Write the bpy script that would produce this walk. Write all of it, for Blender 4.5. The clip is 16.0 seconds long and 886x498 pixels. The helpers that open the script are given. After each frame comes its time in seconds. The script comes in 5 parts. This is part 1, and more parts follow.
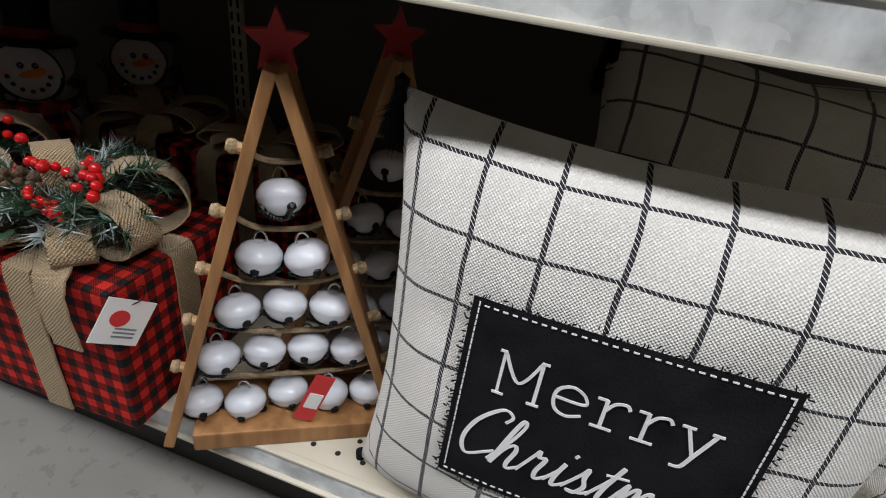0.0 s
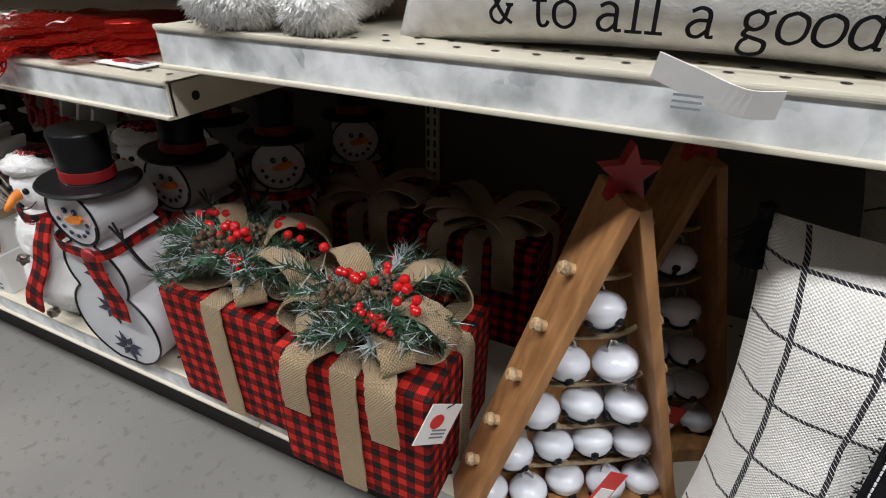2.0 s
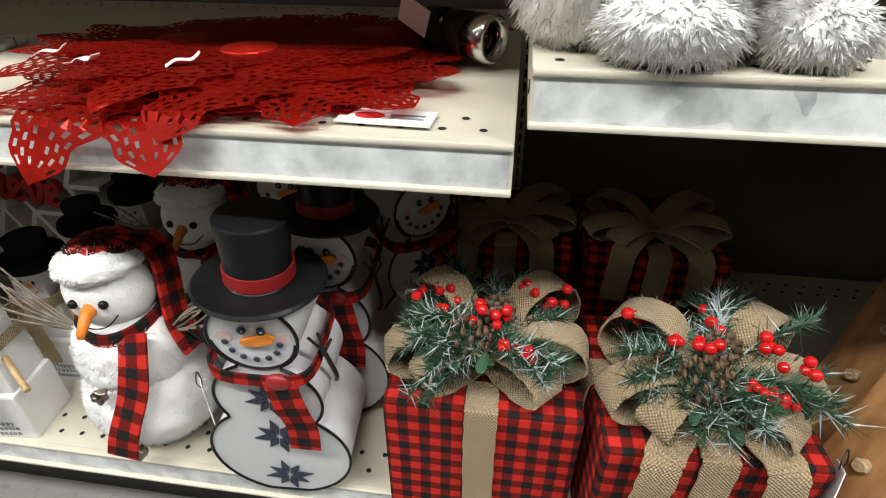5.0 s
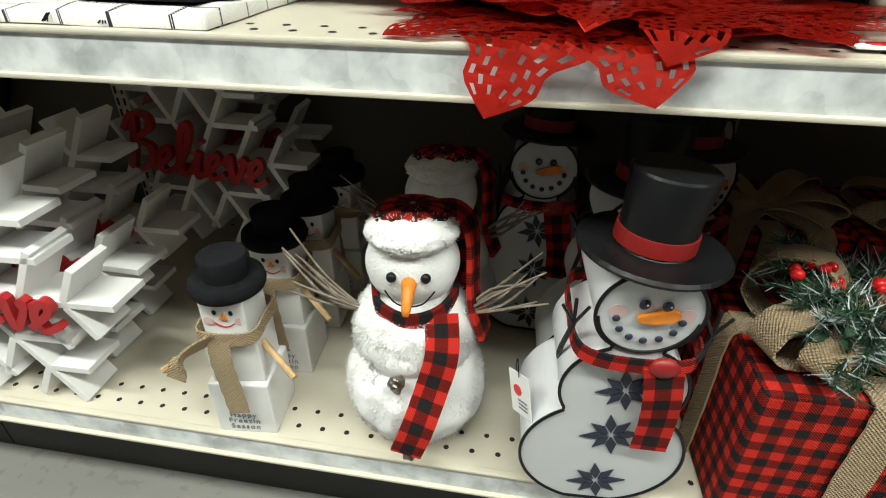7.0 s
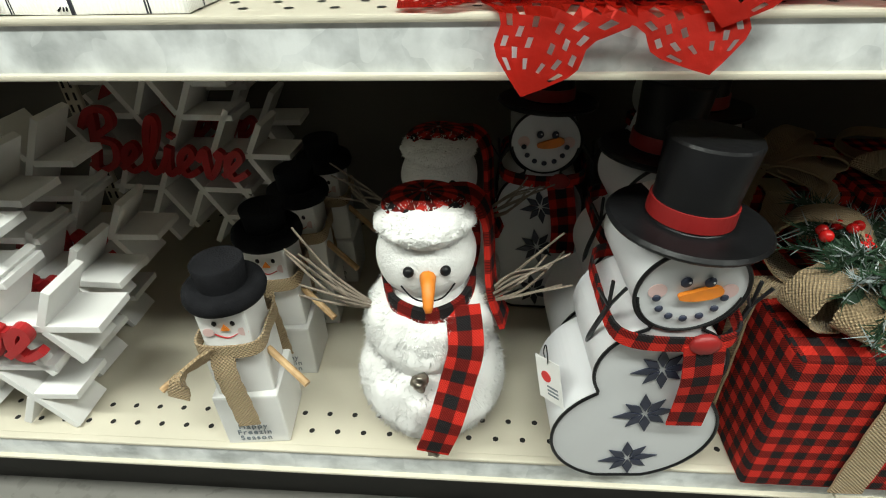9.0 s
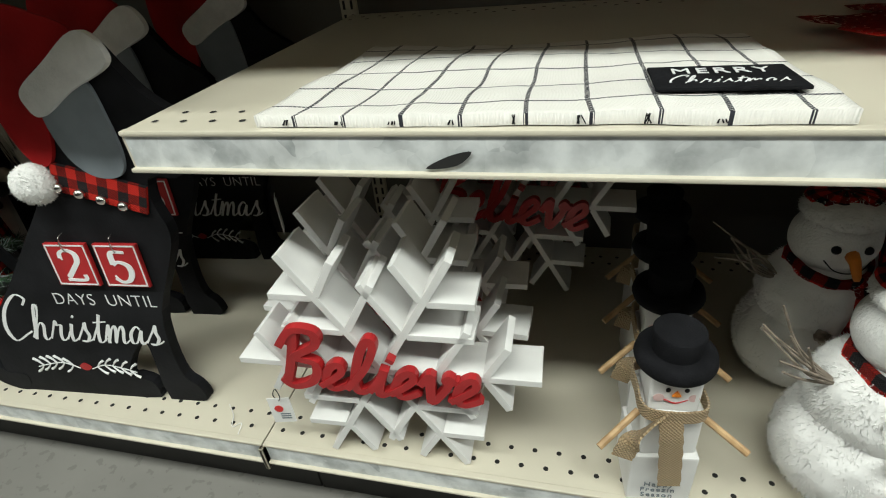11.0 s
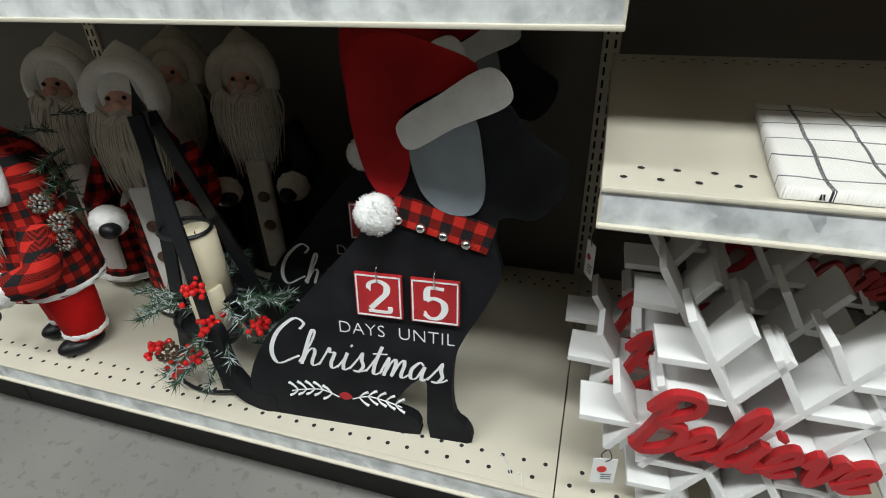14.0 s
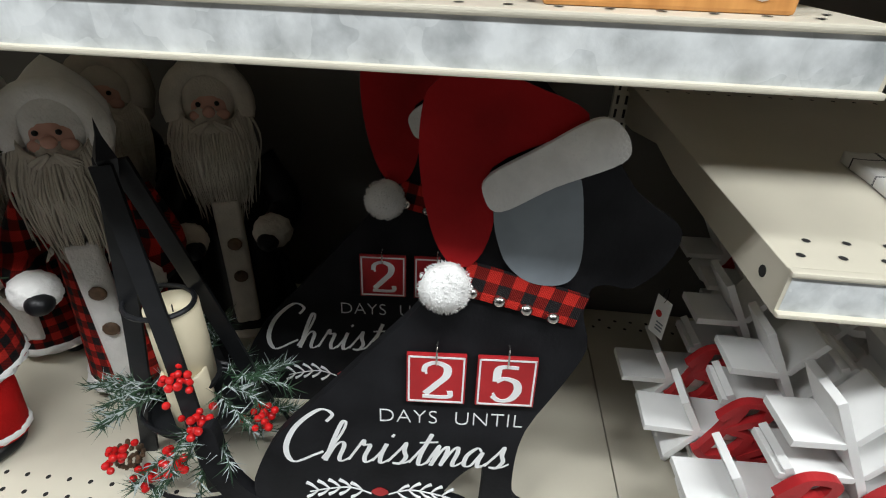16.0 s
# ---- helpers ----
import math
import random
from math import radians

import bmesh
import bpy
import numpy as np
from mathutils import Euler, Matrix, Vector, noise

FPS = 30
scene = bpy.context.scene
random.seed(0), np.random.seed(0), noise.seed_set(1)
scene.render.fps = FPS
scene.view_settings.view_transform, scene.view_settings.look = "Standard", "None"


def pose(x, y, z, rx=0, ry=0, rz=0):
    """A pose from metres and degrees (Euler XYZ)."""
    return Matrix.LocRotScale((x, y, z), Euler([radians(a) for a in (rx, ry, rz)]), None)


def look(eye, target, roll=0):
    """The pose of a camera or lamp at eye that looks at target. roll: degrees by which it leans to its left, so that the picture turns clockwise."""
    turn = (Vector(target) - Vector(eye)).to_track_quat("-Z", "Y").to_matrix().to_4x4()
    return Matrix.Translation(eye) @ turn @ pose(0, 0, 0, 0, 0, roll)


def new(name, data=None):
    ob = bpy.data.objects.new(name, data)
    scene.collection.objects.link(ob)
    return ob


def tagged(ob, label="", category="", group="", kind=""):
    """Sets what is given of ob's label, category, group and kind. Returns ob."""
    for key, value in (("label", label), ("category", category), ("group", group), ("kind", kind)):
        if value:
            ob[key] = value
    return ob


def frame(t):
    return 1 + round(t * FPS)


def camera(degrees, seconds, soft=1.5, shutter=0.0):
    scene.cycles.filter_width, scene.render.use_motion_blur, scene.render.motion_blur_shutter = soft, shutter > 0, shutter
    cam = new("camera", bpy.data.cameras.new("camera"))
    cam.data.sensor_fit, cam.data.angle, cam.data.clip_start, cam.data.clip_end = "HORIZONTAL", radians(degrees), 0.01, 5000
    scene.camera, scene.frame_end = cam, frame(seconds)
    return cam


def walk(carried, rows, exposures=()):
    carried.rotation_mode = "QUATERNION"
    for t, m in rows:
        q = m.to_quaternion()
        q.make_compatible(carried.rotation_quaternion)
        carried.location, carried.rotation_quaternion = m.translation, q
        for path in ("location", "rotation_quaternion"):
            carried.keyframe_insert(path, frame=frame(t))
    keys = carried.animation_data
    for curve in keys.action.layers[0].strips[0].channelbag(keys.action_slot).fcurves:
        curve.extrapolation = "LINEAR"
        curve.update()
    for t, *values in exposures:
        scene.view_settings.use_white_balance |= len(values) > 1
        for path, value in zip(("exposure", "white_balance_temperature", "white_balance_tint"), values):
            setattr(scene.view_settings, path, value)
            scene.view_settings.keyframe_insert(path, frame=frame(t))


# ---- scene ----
cam = camera(81.0, 16.0, 1.1)
METRES, EYE, TILT, LEAN, TURN = 8.0, 1.5, 0.0, 0.0, 0.0
PATH = [
    (0, (2.036, -0.357, 0.819), (1.616, 1.318, -0.19), 8.5),
    (0.5, (1.975, -0.363, 0.835), (1.396, 1.251, -0.195), 3.8),
    (1, (1.915, -0.367, 0.86), (1.224, 1.216, -0.148), 4.1),
    (1.5, (1.857, -0.392, 0.879), (1.049, 1.14, -0.12), 2.3),
    (2, (1.795, -0.402, 0.9), (1.059, 1.157, -0.114), 0.7),
    (2.5, (1.685, -0.43, 0.914), (1.089, 1.235, -0.021), -0.7),
    (3, (1.603, -0.429, 0.911), (1.16, 1.262, -0.062), -2.2),
    (3.5, (1.496, -0.375, 0.868), (1.195, 1.338, -0.12), -2.7),
    (4, (1.42, -0.373, 0.856), (1.181, 1.348, -0.135), -0.3),
    (4.5, (1.376, -0.378, 0.866), (1.171, 1.334, -0.146), 0.6),
    (5, (1.273, -0.39, 0.92), (1.04, 1.264, -0.18), -0.0),
    (5.2, (1.203, -0.401, 0.948), (0.907, 1.225, -0.178), 0.2),
    (7.3, (0.884, -0.414, 0.824), (0.632, 1.277, -0.213), 0.8),
    (7.5, (0.877, -0.408, 0.819), (0.645, 1.28, -0.228), 1.1),
    (8, (0.877, -0.392, 0.812), (0.696, 1.295, -0.248), 2.0),
    (8.5, (0.877, -0.383, 0.81), (0.727, 1.302, -0.257), 1.3),
    (9, (0.846, -0.382, 0.834), (0.705, 1.262, -0.297), -1.6),
    (9.5, (0.743, -0.405, 0.908), (0.408, 1.216, -0.214), -5.4),
    (10, (0.617, -0.424, 0.925), (0.19, 1.205, -0.154), -6.2),
    (10.2, (0.572, -0.416, 0.918), (0.116, 1.21, -0.157), -6.0),
    (12.3, (0.267, -0.441, 0.932), (-0.209, 1.145, -0.191), -6.0),
    (12.5, (0.23, -0.446, 0.928), (-0.238, 1.138, -0.199), -5.4),
    (13, (0.17, -0.46, 0.93), (-0.281, 1.128, -0.198), -4.8),
    (13.5, (0.102, -0.462, 0.942), (-0.407, 1.123, -0.167), -5.1),
    (14, (-0.005, -0.483, 0.976), (-0.519, 1.147, -0.062), -1.9),
    (14.5, (-0.059, -0.449, 0.993), (-0.561, 1.213, 0.0), -1.3),
    (15, (-0.152, -0.445, 0.978), (-0.582, 1.235, -0.019), -0.1),
    (15.5, (-0.219, -0.399, 0.987), (-0.416, 1.334, 0.008), 0.6),
    (16, (-0.242, -0.381, 0.987), (-0.382, 1.325, -0.048), 2.2),
]
EXPOSURE = [(0.0, -0.60, 6150, 11), (2.0, -0.34, 6200, 11), (3.0, -0.20, 6250, 10), (5.0, 0.02, 6400, 7), (7.5, 0.04, 6500, -3), (9.0, 0.0, 6500, -3), (10.0, -0.29, 6450, -3), (13.0, -0.46, 6300, 3), (14.5, -0.27, 6100, 4), (16.0, -0.22, 6100, 6)]
walk(cam, [(t, look(eye, target, roll)) for t, eye, target, roll in PATH], EXPOSURE)

# ---- light: the store's fluorescent ceiling strips, and nothing else ----
world = bpy.data.worlds.new("world")
world.use_nodes = True
world.node_tree.nodes["Background"].inputs[0].default_value = (0.9, 0.95, 1.0, 1)
world.node_tree.nodes["Background"].inputs[1].default_value = 0.001
scene.world = world
LAMPS = [(-2.4, -1.35), (0.6, -1.35), (3.6, -1.35), (-2.2, -4.4)]
for k, (lx, ly) in enumerate(LAMPS):
    lamp = bpy.data.lights.new("tube_light", "AREA")
    lamp.shape, lamp.size, lamp.size_y, lamp.energy, lamp.color = "RECTANGLE", 2.4, 0.35, 116 if ly > -2 else 6, (1.0, 0.985, 0.965)
    o = new("tube_light", lamp)
    o.matrix_world = pose(lx, ly, 3.42)

# ---- materials ----
DECK = 0.26


def mat(name, colour, rough=0.6, metal=0.0, var=0.12, scale=9.0, bump=0.15, bscale=120.0, dark=None, sheen=0.0, spec=0.5):
    m = bpy.data.materials.new(name)
    m.use_nodes = True
    n, l = m.node_tree.nodes, m.node_tree.links
    b = n["Principled BSDF"]
    b.inputs["Roughness"].default_value, b.inputs["Metallic"].default_value = rough, metal
    b.inputs["Specular IOR Level"].default_value = spec
    if sheen:
        b.inputs["Sheen Weight"].default_value = sheen
    tc = n.new("ShaderNodeTexCoord")
    n1 = n.new("ShaderNodeTexNoise")
    n1.inputs["Scale"].default_value, n1.inputs["Detail"].default_value = scale, 6
    l.new(tc.outputs["Object"], n1.inputs["Vector"])
    mix = n.new("ShaderNodeMix")
    mix.data_type = "RGBA"
    d = dark or tuple(c * (1 - 2.2 * var) for c in colour)
    mix.inputs["A"].default_value, mix.inputs["B"].default_value = (*d, 1), (*colour, 1)
    ramp = n.new("ShaderNodeMapRange")
    ramp.inputs[1].default_value, ramp.inputs[2].default_value = 0.3, 0.65
    l.new(n1.outputs[0], ramp.inputs[0])
    l.new(ramp.outputs[0], mix.inputs["Factor"])
    l.new(mix.outputs["Result"], b.inputs["Base Color"])
    if bump:
        n2 = n.new("ShaderNodeTexNoise")
        n2.inputs["Scale"].default_value, n2.inputs["Detail"].default_value = bscale, 4
        l.new(tc.outputs["Object"], n2.inputs["Vector"])
        bp = n.new("ShaderNodeBump")
        bp.inputs["Strength"].default_value, bp.inputs["Distance"].default_value = bump, 0.002
        l.new(n2.outputs[0], bp.inputs["Height"])
        l.new(bp.outputs[0], b.inputs["Normal"])
    return m


def math_node(n, l, op, a, b=None, c=None):
    k = n.new("ShaderNodeMath")
    k.operation = op
    for slot, v in enumerate((a, b, c)):
        if v is None:
            continue
        if isinstance(v, (int, float)):
            k.inputs[slot].default_value = v
        else:
            l.new(v, k.inputs[slot])
    return k.outputs[0]


def mix_node(n, l, f, a, b):
    k = n.new("ShaderNodeMix")
    k.data_type = "RGBA"
    l.new(f, k.inputs["Factor"])
    for key, v in (("A", a), ("B", b)):
        if isinstance(v, tuple):
            k.inputs[key].default_value = (*v, 1)
        else:
            l.new(v, k.inputs[key])
    return k.outputs["Result"]


def weave_bump(n, l, u, v, fine, strength, b):
    """Over and under threads of a woven cloth."""
    a = math_node(n, l, "SINE", math_node(n, l, "MULTIPLY", u, 6.283 / fine))
    c = math_node(n, l, "SINE", math_node(n, l, "MULTIPLY", v, 6.283 / fine))
    h = math_node(n, l, "MULTIPLY", a, c)
    bp = n.new("ShaderNodeBump")
    bp.inputs["Strength"].default_value, bp.inputs["Distance"].default_value = strength, 0.0012
    l.new(h, bp.inputs["Height"])
    l.new(bp.outputs[0], b.inputs["Normal"])
    return h


def cloth(name, kind, pitch, red=(0.42, 0.022, 0.014), fine=0.004, strength=0.4, rough=0.85):
    """Woven cloth on the UVs, which are in metres: 'check' is a buffalo check, 'pane' thin dark lines on white, 'burlap' a coarse jute."""
    m = bpy.data.materials.new(name)
    m.use_nodes = True
    n, l = m.node_tree.nodes, m.node_tree.links
    b = n["Principled BSDF"]
    b.inputs["Roughness"].default_value = rough
    b.inputs["Sheen Weight"].default_value = 0.0 if kind == "check" else 0.1
    b.inputs["Specular IOR Level"].default_value = 0.2
    uv = n.new("ShaderNodeUVMap")
    sep = n.new("ShaderNodeSeparateXYZ")
    l.new(uv.outputs[0], sep.inputs[0])
    u, v = sep.outputs[0], sep.outputs[1]
    nz = n.new("ShaderNodeTexNoise")
    nz.inputs["Scale"].default_value, nz.inputs["Detail"].default_value = 14, 5
    l.new(uv.outputs[0], nz.inputs["Vector"])
    wob = math_node(n, l, "MULTIPLY", math_node(n, l, "SUBTRACT", nz.outputs[0], 0.5), pitch * 0.10)
    uu, vv = math_node(n, l, "ADD", u, wob), math_node(n, l, "ADD", v, wob)
    fu = math_node(n, l, "FRACT", math_node(n, l, "DIVIDE", math_node(n, l, "ADD", uu, 50.0), pitch))
    fv = math_node(n, l, "FRACT", math_node(n, l, "DIVIDE", math_node(n, l, "ADD", vv, 50.0), pitch))
    if kind == "check":
        su, sv = math_node(n, l, "LESS_THAN", fu, 0.5), math_node(n, l, "LESS_THAN", fv, 0.5)
        # in the half-toned stripes the two yarns alternate along a fine twill
        tw = math_node(n, l, "LESS_THAN", math_node(n, l, "FRACT", math_node(n, l, "DIVIDE", math_node(n, l, "ADD", u, v), fine)), 0.5)
        both = math_node(n, l, "MULTIPLY", su, sv)
        some = math_node(n, l, "MAXIMUM", su, sv)
        half = mix_node(n, l, tw, tuple(c * 0.42 for c in red), tuple(c * 0.16 for c in red))
        col = mix_node(n, l, some, red, half)
        col = mix_node(n, l, both, col, (0.012, 0.011, 0.012))
    elif kind == "pane":
        w = 0.075
        lu = math_node(n, l, "LESS_THAN", math_node(n, l, "ABSOLUTE", math_node(n, l, "SUBTRACT", fu, 0.5)), w / 2)
        lv = math_node(n, l, "LESS_THAN", math_node(n, l, "ABSOLUTE", math_node(n, l, "SUBTRACT", fv, 0.5)), w / 2.6)
        tw = math_node(n, l, "LESS_THAN", math_node(n, l, "FRACT", math_node(n, l, "DIVIDE", math_node(n, l, "ADD", u, v), 0.0042)), 0.84)
        line = math_node(n, l, "MULTIPLY", math_node(n, l, "MAXIMUM", lu, lv), tw)
        col = mix_node(n, l, line, mix_node(n, l, nz.outputs[0], (0.70, 0.675, 0.63), (0.80, 0.78, 0.74)), (0.022, 0.022, 0.03))
    else:
        col = mix_node(n, l, nz.outputs[0], (0.20, 0.135, 0.07), (0.40, 0.29, 0.17))
    h = weave_bump(n, l, u, v, fine, strength, b)
    if kind == "burlap":
        col = mix_node(n, l, math_node(n, l, "MULTIPLY_ADD", h, 0.3, 0.35), col, (0.50, 0.38, 0.23))
    l.new(col, b.inputs["Base Color"])
    return m


def galvanised(name):
    m = mat(name, (0.70, 0.72, 0.725), 0.34, 0.0, 0.1, 23, 0.3, 60, dark=(0.20, 0.215, 0.22))
    n, l = m.node_tree.nodes, m.node_tree.links
    b = n["Principled BSDF"]
    old = b.inputs["Base Color"].links[0].from_socket
    v = n.new("ShaderNodeTexVoronoi")
    v.inputs["Scale"].default_value = 38
    w = n.new("ShaderNodeTexNoise")
    w.inputs["Scale"].default_value = 20
    tc = n.new("ShaderNodeTexCoord")
    l.new(tc.outputs["Object"], w.inputs["Vector"])
    vm = n.new("ShaderNodeVectorMath")
    vm.operation = "MULTIPLY_ADD"
    vm.inputs[1].default_value = (0.06, 0.06, 0.06)
    l.new(w.outputs["Color"], vm.inputs[0])
    l.new(tc.outputs["Object"], vm.inputs[2])
    l.new(vm.outputs[0], v.inputs["Vector"])
    k = math_node(n, l, "MULTIPLY", v.outputs["Color"], 0.42)
    l.new(mix_node(n, l, k, old, (0.86, 0.87, 0.86)), b.inputs["Base Color"])
    return m


def concrete(name):
    m = mat(name, (0.235, 0.226, 0.208), 0.42, 0, 0.10, 2.2, 0.12, 40)
    n, l = m.node_tree.nodes, m.node_tree.links
    b = n["Principled BSDF"]
    old = b.inputs["Base Color"].links[0].from_socket
    tc = n.new("ShaderNodeTexCoord")
    f = n.new("ShaderNodeTexNoise")
    f.inputs["Scale"].default_value, f.inputs["Detail"].default_value = 42, 8
    l.new(tc.outputs["Object"], f.inputs["Vector"])
    k = math_node(n, l, "MULTIPLY", math_node(n, l, "LESS_THAN", f.outputs[0], 0.39), 0.5)
    s = mix_node(n, l, k, old, (0.14, 0.132, 0.12))
    l.new(s, b.inputs["Base Color"])
    return m


def wood(name, light, darkc, rough=0.5, sc=1.0):
    m = mat(name, light, rough, 0, 0.2, 6, 0.1, 90)
    n, l = m.node_tree.nodes, m.node_tree.links
    b = n["Principled BSDF"]
    tc = n.new("ShaderNodeTexCoord")
    mp = n.new("ShaderNodeMapping")
    mp.inputs["Scale"].default_value = (60 * sc, 60 * sc, 5 * sc)
    l.new(tc.outputs["Object"], mp.inputs[0])
    w = n.new("ShaderNodeTexNoise")
    w.inputs["Scale"].default_value, w.inputs["Detail"].default_value = 1.0, 6
    l.new(mp.outputs[0], w.inputs["Vector"])
    r = n.new("ShaderNodeMapRange")
    r.inputs[1].default_value, r.inputs[2].default_value = 0.35, 0.65
    l.new(w.outputs[0], r.inputs[0])
    l.new(mix_node(n, l, r.outputs[0], darkc, light), b.inputs["Base Color"])
    return m


M_FLOOR = concrete("sealed_concrete")
M_CREAM = mat("cream_enamel", (0.60, 0.555, 0.45), 0.42, 0, 0.04, 5, 0.05, 200)
M_PANEL = mat("grey_back_panel", (0.13, 0.122, 0.11), 0.7, 0, 0.06, 4, 0.1, 80)
M_DARKGAP = mat("shadow_hole", (0.012, 0.011, 0.01), 0.9, 0, 0.05, 5, 0)
M_GALV = galvanised("galvanised_strip")
# near-black holds the shade below the base shelf; the floor joint shares it
M_KICK = mat("kick_plate", (0.045, 0.043, 0.04), 0.7)
M_CEIL = mat("ceiling_grey", (0.30, 0.30, 0.30), 0.8)
M_WALL = mat("store_wall", (0.30, 0.29, 0.28), 0.8)
M_WHITE = mat("white_paint", (0.78, 0.77, 0.755), 0.5, 0, 0.05, 10, 0.12, 70)
M_TIN = mat("white_tin", (0.74, 0.74, 0.76), 0.32, 0, 0.04, 8, 0.05, 60)
# the white tin again, greyed because the fronts stand in shade
M_TINSHADE = mat("shaded_printed_tin", (0.60, 0.605, 0.62), 0.42, 0, 0.04, 8, 0.05, 60)
M_BELL = mat("white_enamel", (0.80, 0.82, 0.88), 0.22, 0, 0.05, 20, 0.05, 40)
M_BLACK = mat("black_paint", (0.009, 0.009, 0.010), 0.36, 0, 0.2, 20, 0.15, 120, spec=0.22)
M_SLATE = mat("black_board", (0.014, 0.014, 0.016), 0.62, 0, 0.25, 14, 0.25, 150, spec=0.12)
M_FELT = mat("black_felt", (0.012, 0.012, 0.014), 0.95, 0, 0.25, 30, 0.5, 400, spec=0.12)
M_CHALK = mat("white_print", (0.78, 0.78, 0.78), 0.7, 0, 0.05)
M_RED = mat("red_paint", (0.42, 0.018, 0.022), 0.42, 0, 0.12, 20, 0.15, 80)
M_HATRED = mat("red_board", (0.40, 0.010, 0.012), 0.75, 0, 0.18, 8, 0.2, 200, spec=0.15)
M_GREY = mat("grey_board", (0.20, 0.225, 0.25), 0.65, 0, 0.1, 18, 0.1, 100)
M_REDCLOTH = mat("red_felt", (0.52, 0.010, 0.010), 0.9, 0, 0.15, 12, 0.5, 300, spec=0.1)
M_SATIN = mat("red_satin", (0.26, 0.012, 0.012), 0.45, 0, 0.1)
M_ORANGE = mat("orange_paint", (0.80, 0.24, 0.02), 0.5, 0, 0.2, 30, 0.1, 100)
M_FUR = mat("white_fur", (0.82, 0.80, 0.77), 0.95, 0, 0.05, 30, 0.9, 190, sheen=0.4)
M_PILE = mat("white_pile", (0.86, 0.85, 0.83), 0.95, 0, 0.02, 30, 0.22, 260, sheen=0.3)
M_FLEECE = mat("white_fleece", (0.80, 0.79, 0.77), 0.95, 0, 0.06, 40, 0.8, 300)
M_BEARD = mat("cream_beard", (0.56, 0.51, 0.43), 0.8, 0, 0.1, 30, 0.5, 300)
M_SKIN = mat("painted_face", (0.62, 0.34, 0.26), 0.5, 0, 0.1)
M_BLUSH = mat("pink_blush", (0.74, 0.52, 0.50), 0.6, 0, 0.1)
M_TWIG = mat("grey_twig", (0.28, 0.23, 0.18), 0.8, 0, 0.25, 60, 0.5, 200)
M_NAVY = mat("navy_print", (0.02, 0.025, 0.05), 0.5)
M_CHECK = cloth("buffalo_check", "check", 0.0245, red=(0.54, 0.024, 0.015), fine=0.003)
M_CHECKSMALL = cloth("small_check", "check", 0.030, red=(0.50, 0.022, 0.014), fine=0.003)
M_CHECKBIG = cloth("large_check", "check", 0.075)
M_PANE = cloth("windowpane_cloth", "pane", 0.0610, fine=0.0034, strength=0.5)
M_TOWEL = cloth("windowpane_towel", "pane", 0.052, fine=0.003, strength=0.4)
M_BURLAP = cloth("burlap", "burlap", 0.05, fine=0.0042, strength=0.9)
M_LINEN = mat("grey_white_linen", (0.66, 0.65, 0.63), 0.9, 0, 0.10, 60, 0.6, 500)
M_WOOD = wood("stained_pine", (0.40, 0.20, 0.075), (0.24, 0.11, 0.038))
M_WOODLIGHT = wood("orange_pine", (0.62, 0.30, 0.085), (0.46, 0.20, 0.05))
M_PEG = wood("raw_dowel", (0.55, 0.37, 0.19), (0.40, 0.25, 0.12))
M_ROPE = mat("jute_rope", (0.46, 0.34, 0.20), 0.9, 0, 0.25, 90, 0.8, 300)
M_NEEDLE = mat("pine_needles", (0.035, 0.085, 0.04), 0.6, 0, 0.3, 30, 0)
M_FROST = mat("frosted_needles", (0.50, 0.56, 0.56), 0.8, 0, 0.2, 60, 0)
M_LEAF = mat("green_leaf", (0.04, 0.10, 0.05), 0.45, 0, 0.2, 30, 0)
M_BERRY = mat("red_berry", (0.55, 0.012, 0.012), 0.15, 0, 0.1, 30, 0)
M_CONE = mat("pine_cone", (0.15, 0.085, 0.045), 0.7, 0, 0.3, 60, 0.4, 200)
M_IRON = mat("black_iron", (0.02, 0.021, 0.024), 0.42, 0.4, 0.2, 20, 0.2, 100)
M_WAX = mat("ivory_wax", (0.72, 0.64, 0.46), 0.4, 0, 0.06, 10, 0.1, 40)
M_SILVER = mat("silver_metal", (0.75, 0.73, 0.70), 0.2, 1.0, 0.1, 40, 0)
M_PEWTER = mat("aged_silver", (0.42, 0.37, 0.31), 0.3, 1.0, 0.3, 90, 0.3, 300)
M_MAT = mat("red_metallic_vinyl", (0.62, 0.022, 0.012), 0.27, 0.55, 0.12, 20, 0.3, 90)
M_PAPER = mat("white_card", (0.80, 0.79, 0.77), 0.6, 0, 0.04)
M_REDCARD = mat("red_card", (0.60, 0.03, 0.03), 0.5, 0, 0.06)
M_MARK = mat("black_scuff", (0.02, 0.02, 0.02), 0.6)
M_GLASS = mat("lamp_glass", (0.45, 0.45, 0.45), 0.1, 0, 0.1)
M_LAMP = bpy.data.materials.new("lit_diffuser")
M_LAMP.use_nodes = True
M_LAMP.node_tree.nodes["Principled BSDF"].inputs["Emission Color"].default_value = (1, 0.97, 0.93, 1)
M_LAMP.node_tree.nodes["Principled BSDF"].inputs["Emission Strength"].default_value = 6.0
M_STOCK = mat("dim_stock", (0.10, 0.09, 0.085), 0.8, 0, 0.3, 3, 0)

# ---- mesh helpers ----
def finish(bm, smooth=False):
    me = bpy.data.meshes.new("mesh")
    bm.normal_update()
    bm.to_mesh(me)
    bm.free()
    if smooth:
        me.shade_smooth()
    return me


def thing(name, m, label, category, group="", kind=""):
    o = new(name)
    o.matrix_world = m
    return tagged(o, label, category, group, kind)


def part(name, bm, material, parent=None, label="", smooth=False):
    me = finish(bm, smooth) if isinstance(bm, bmesh.types.BMesh) else bm
    me.materials.clear()
    me.materials.append(material)
    o = new(name, me)
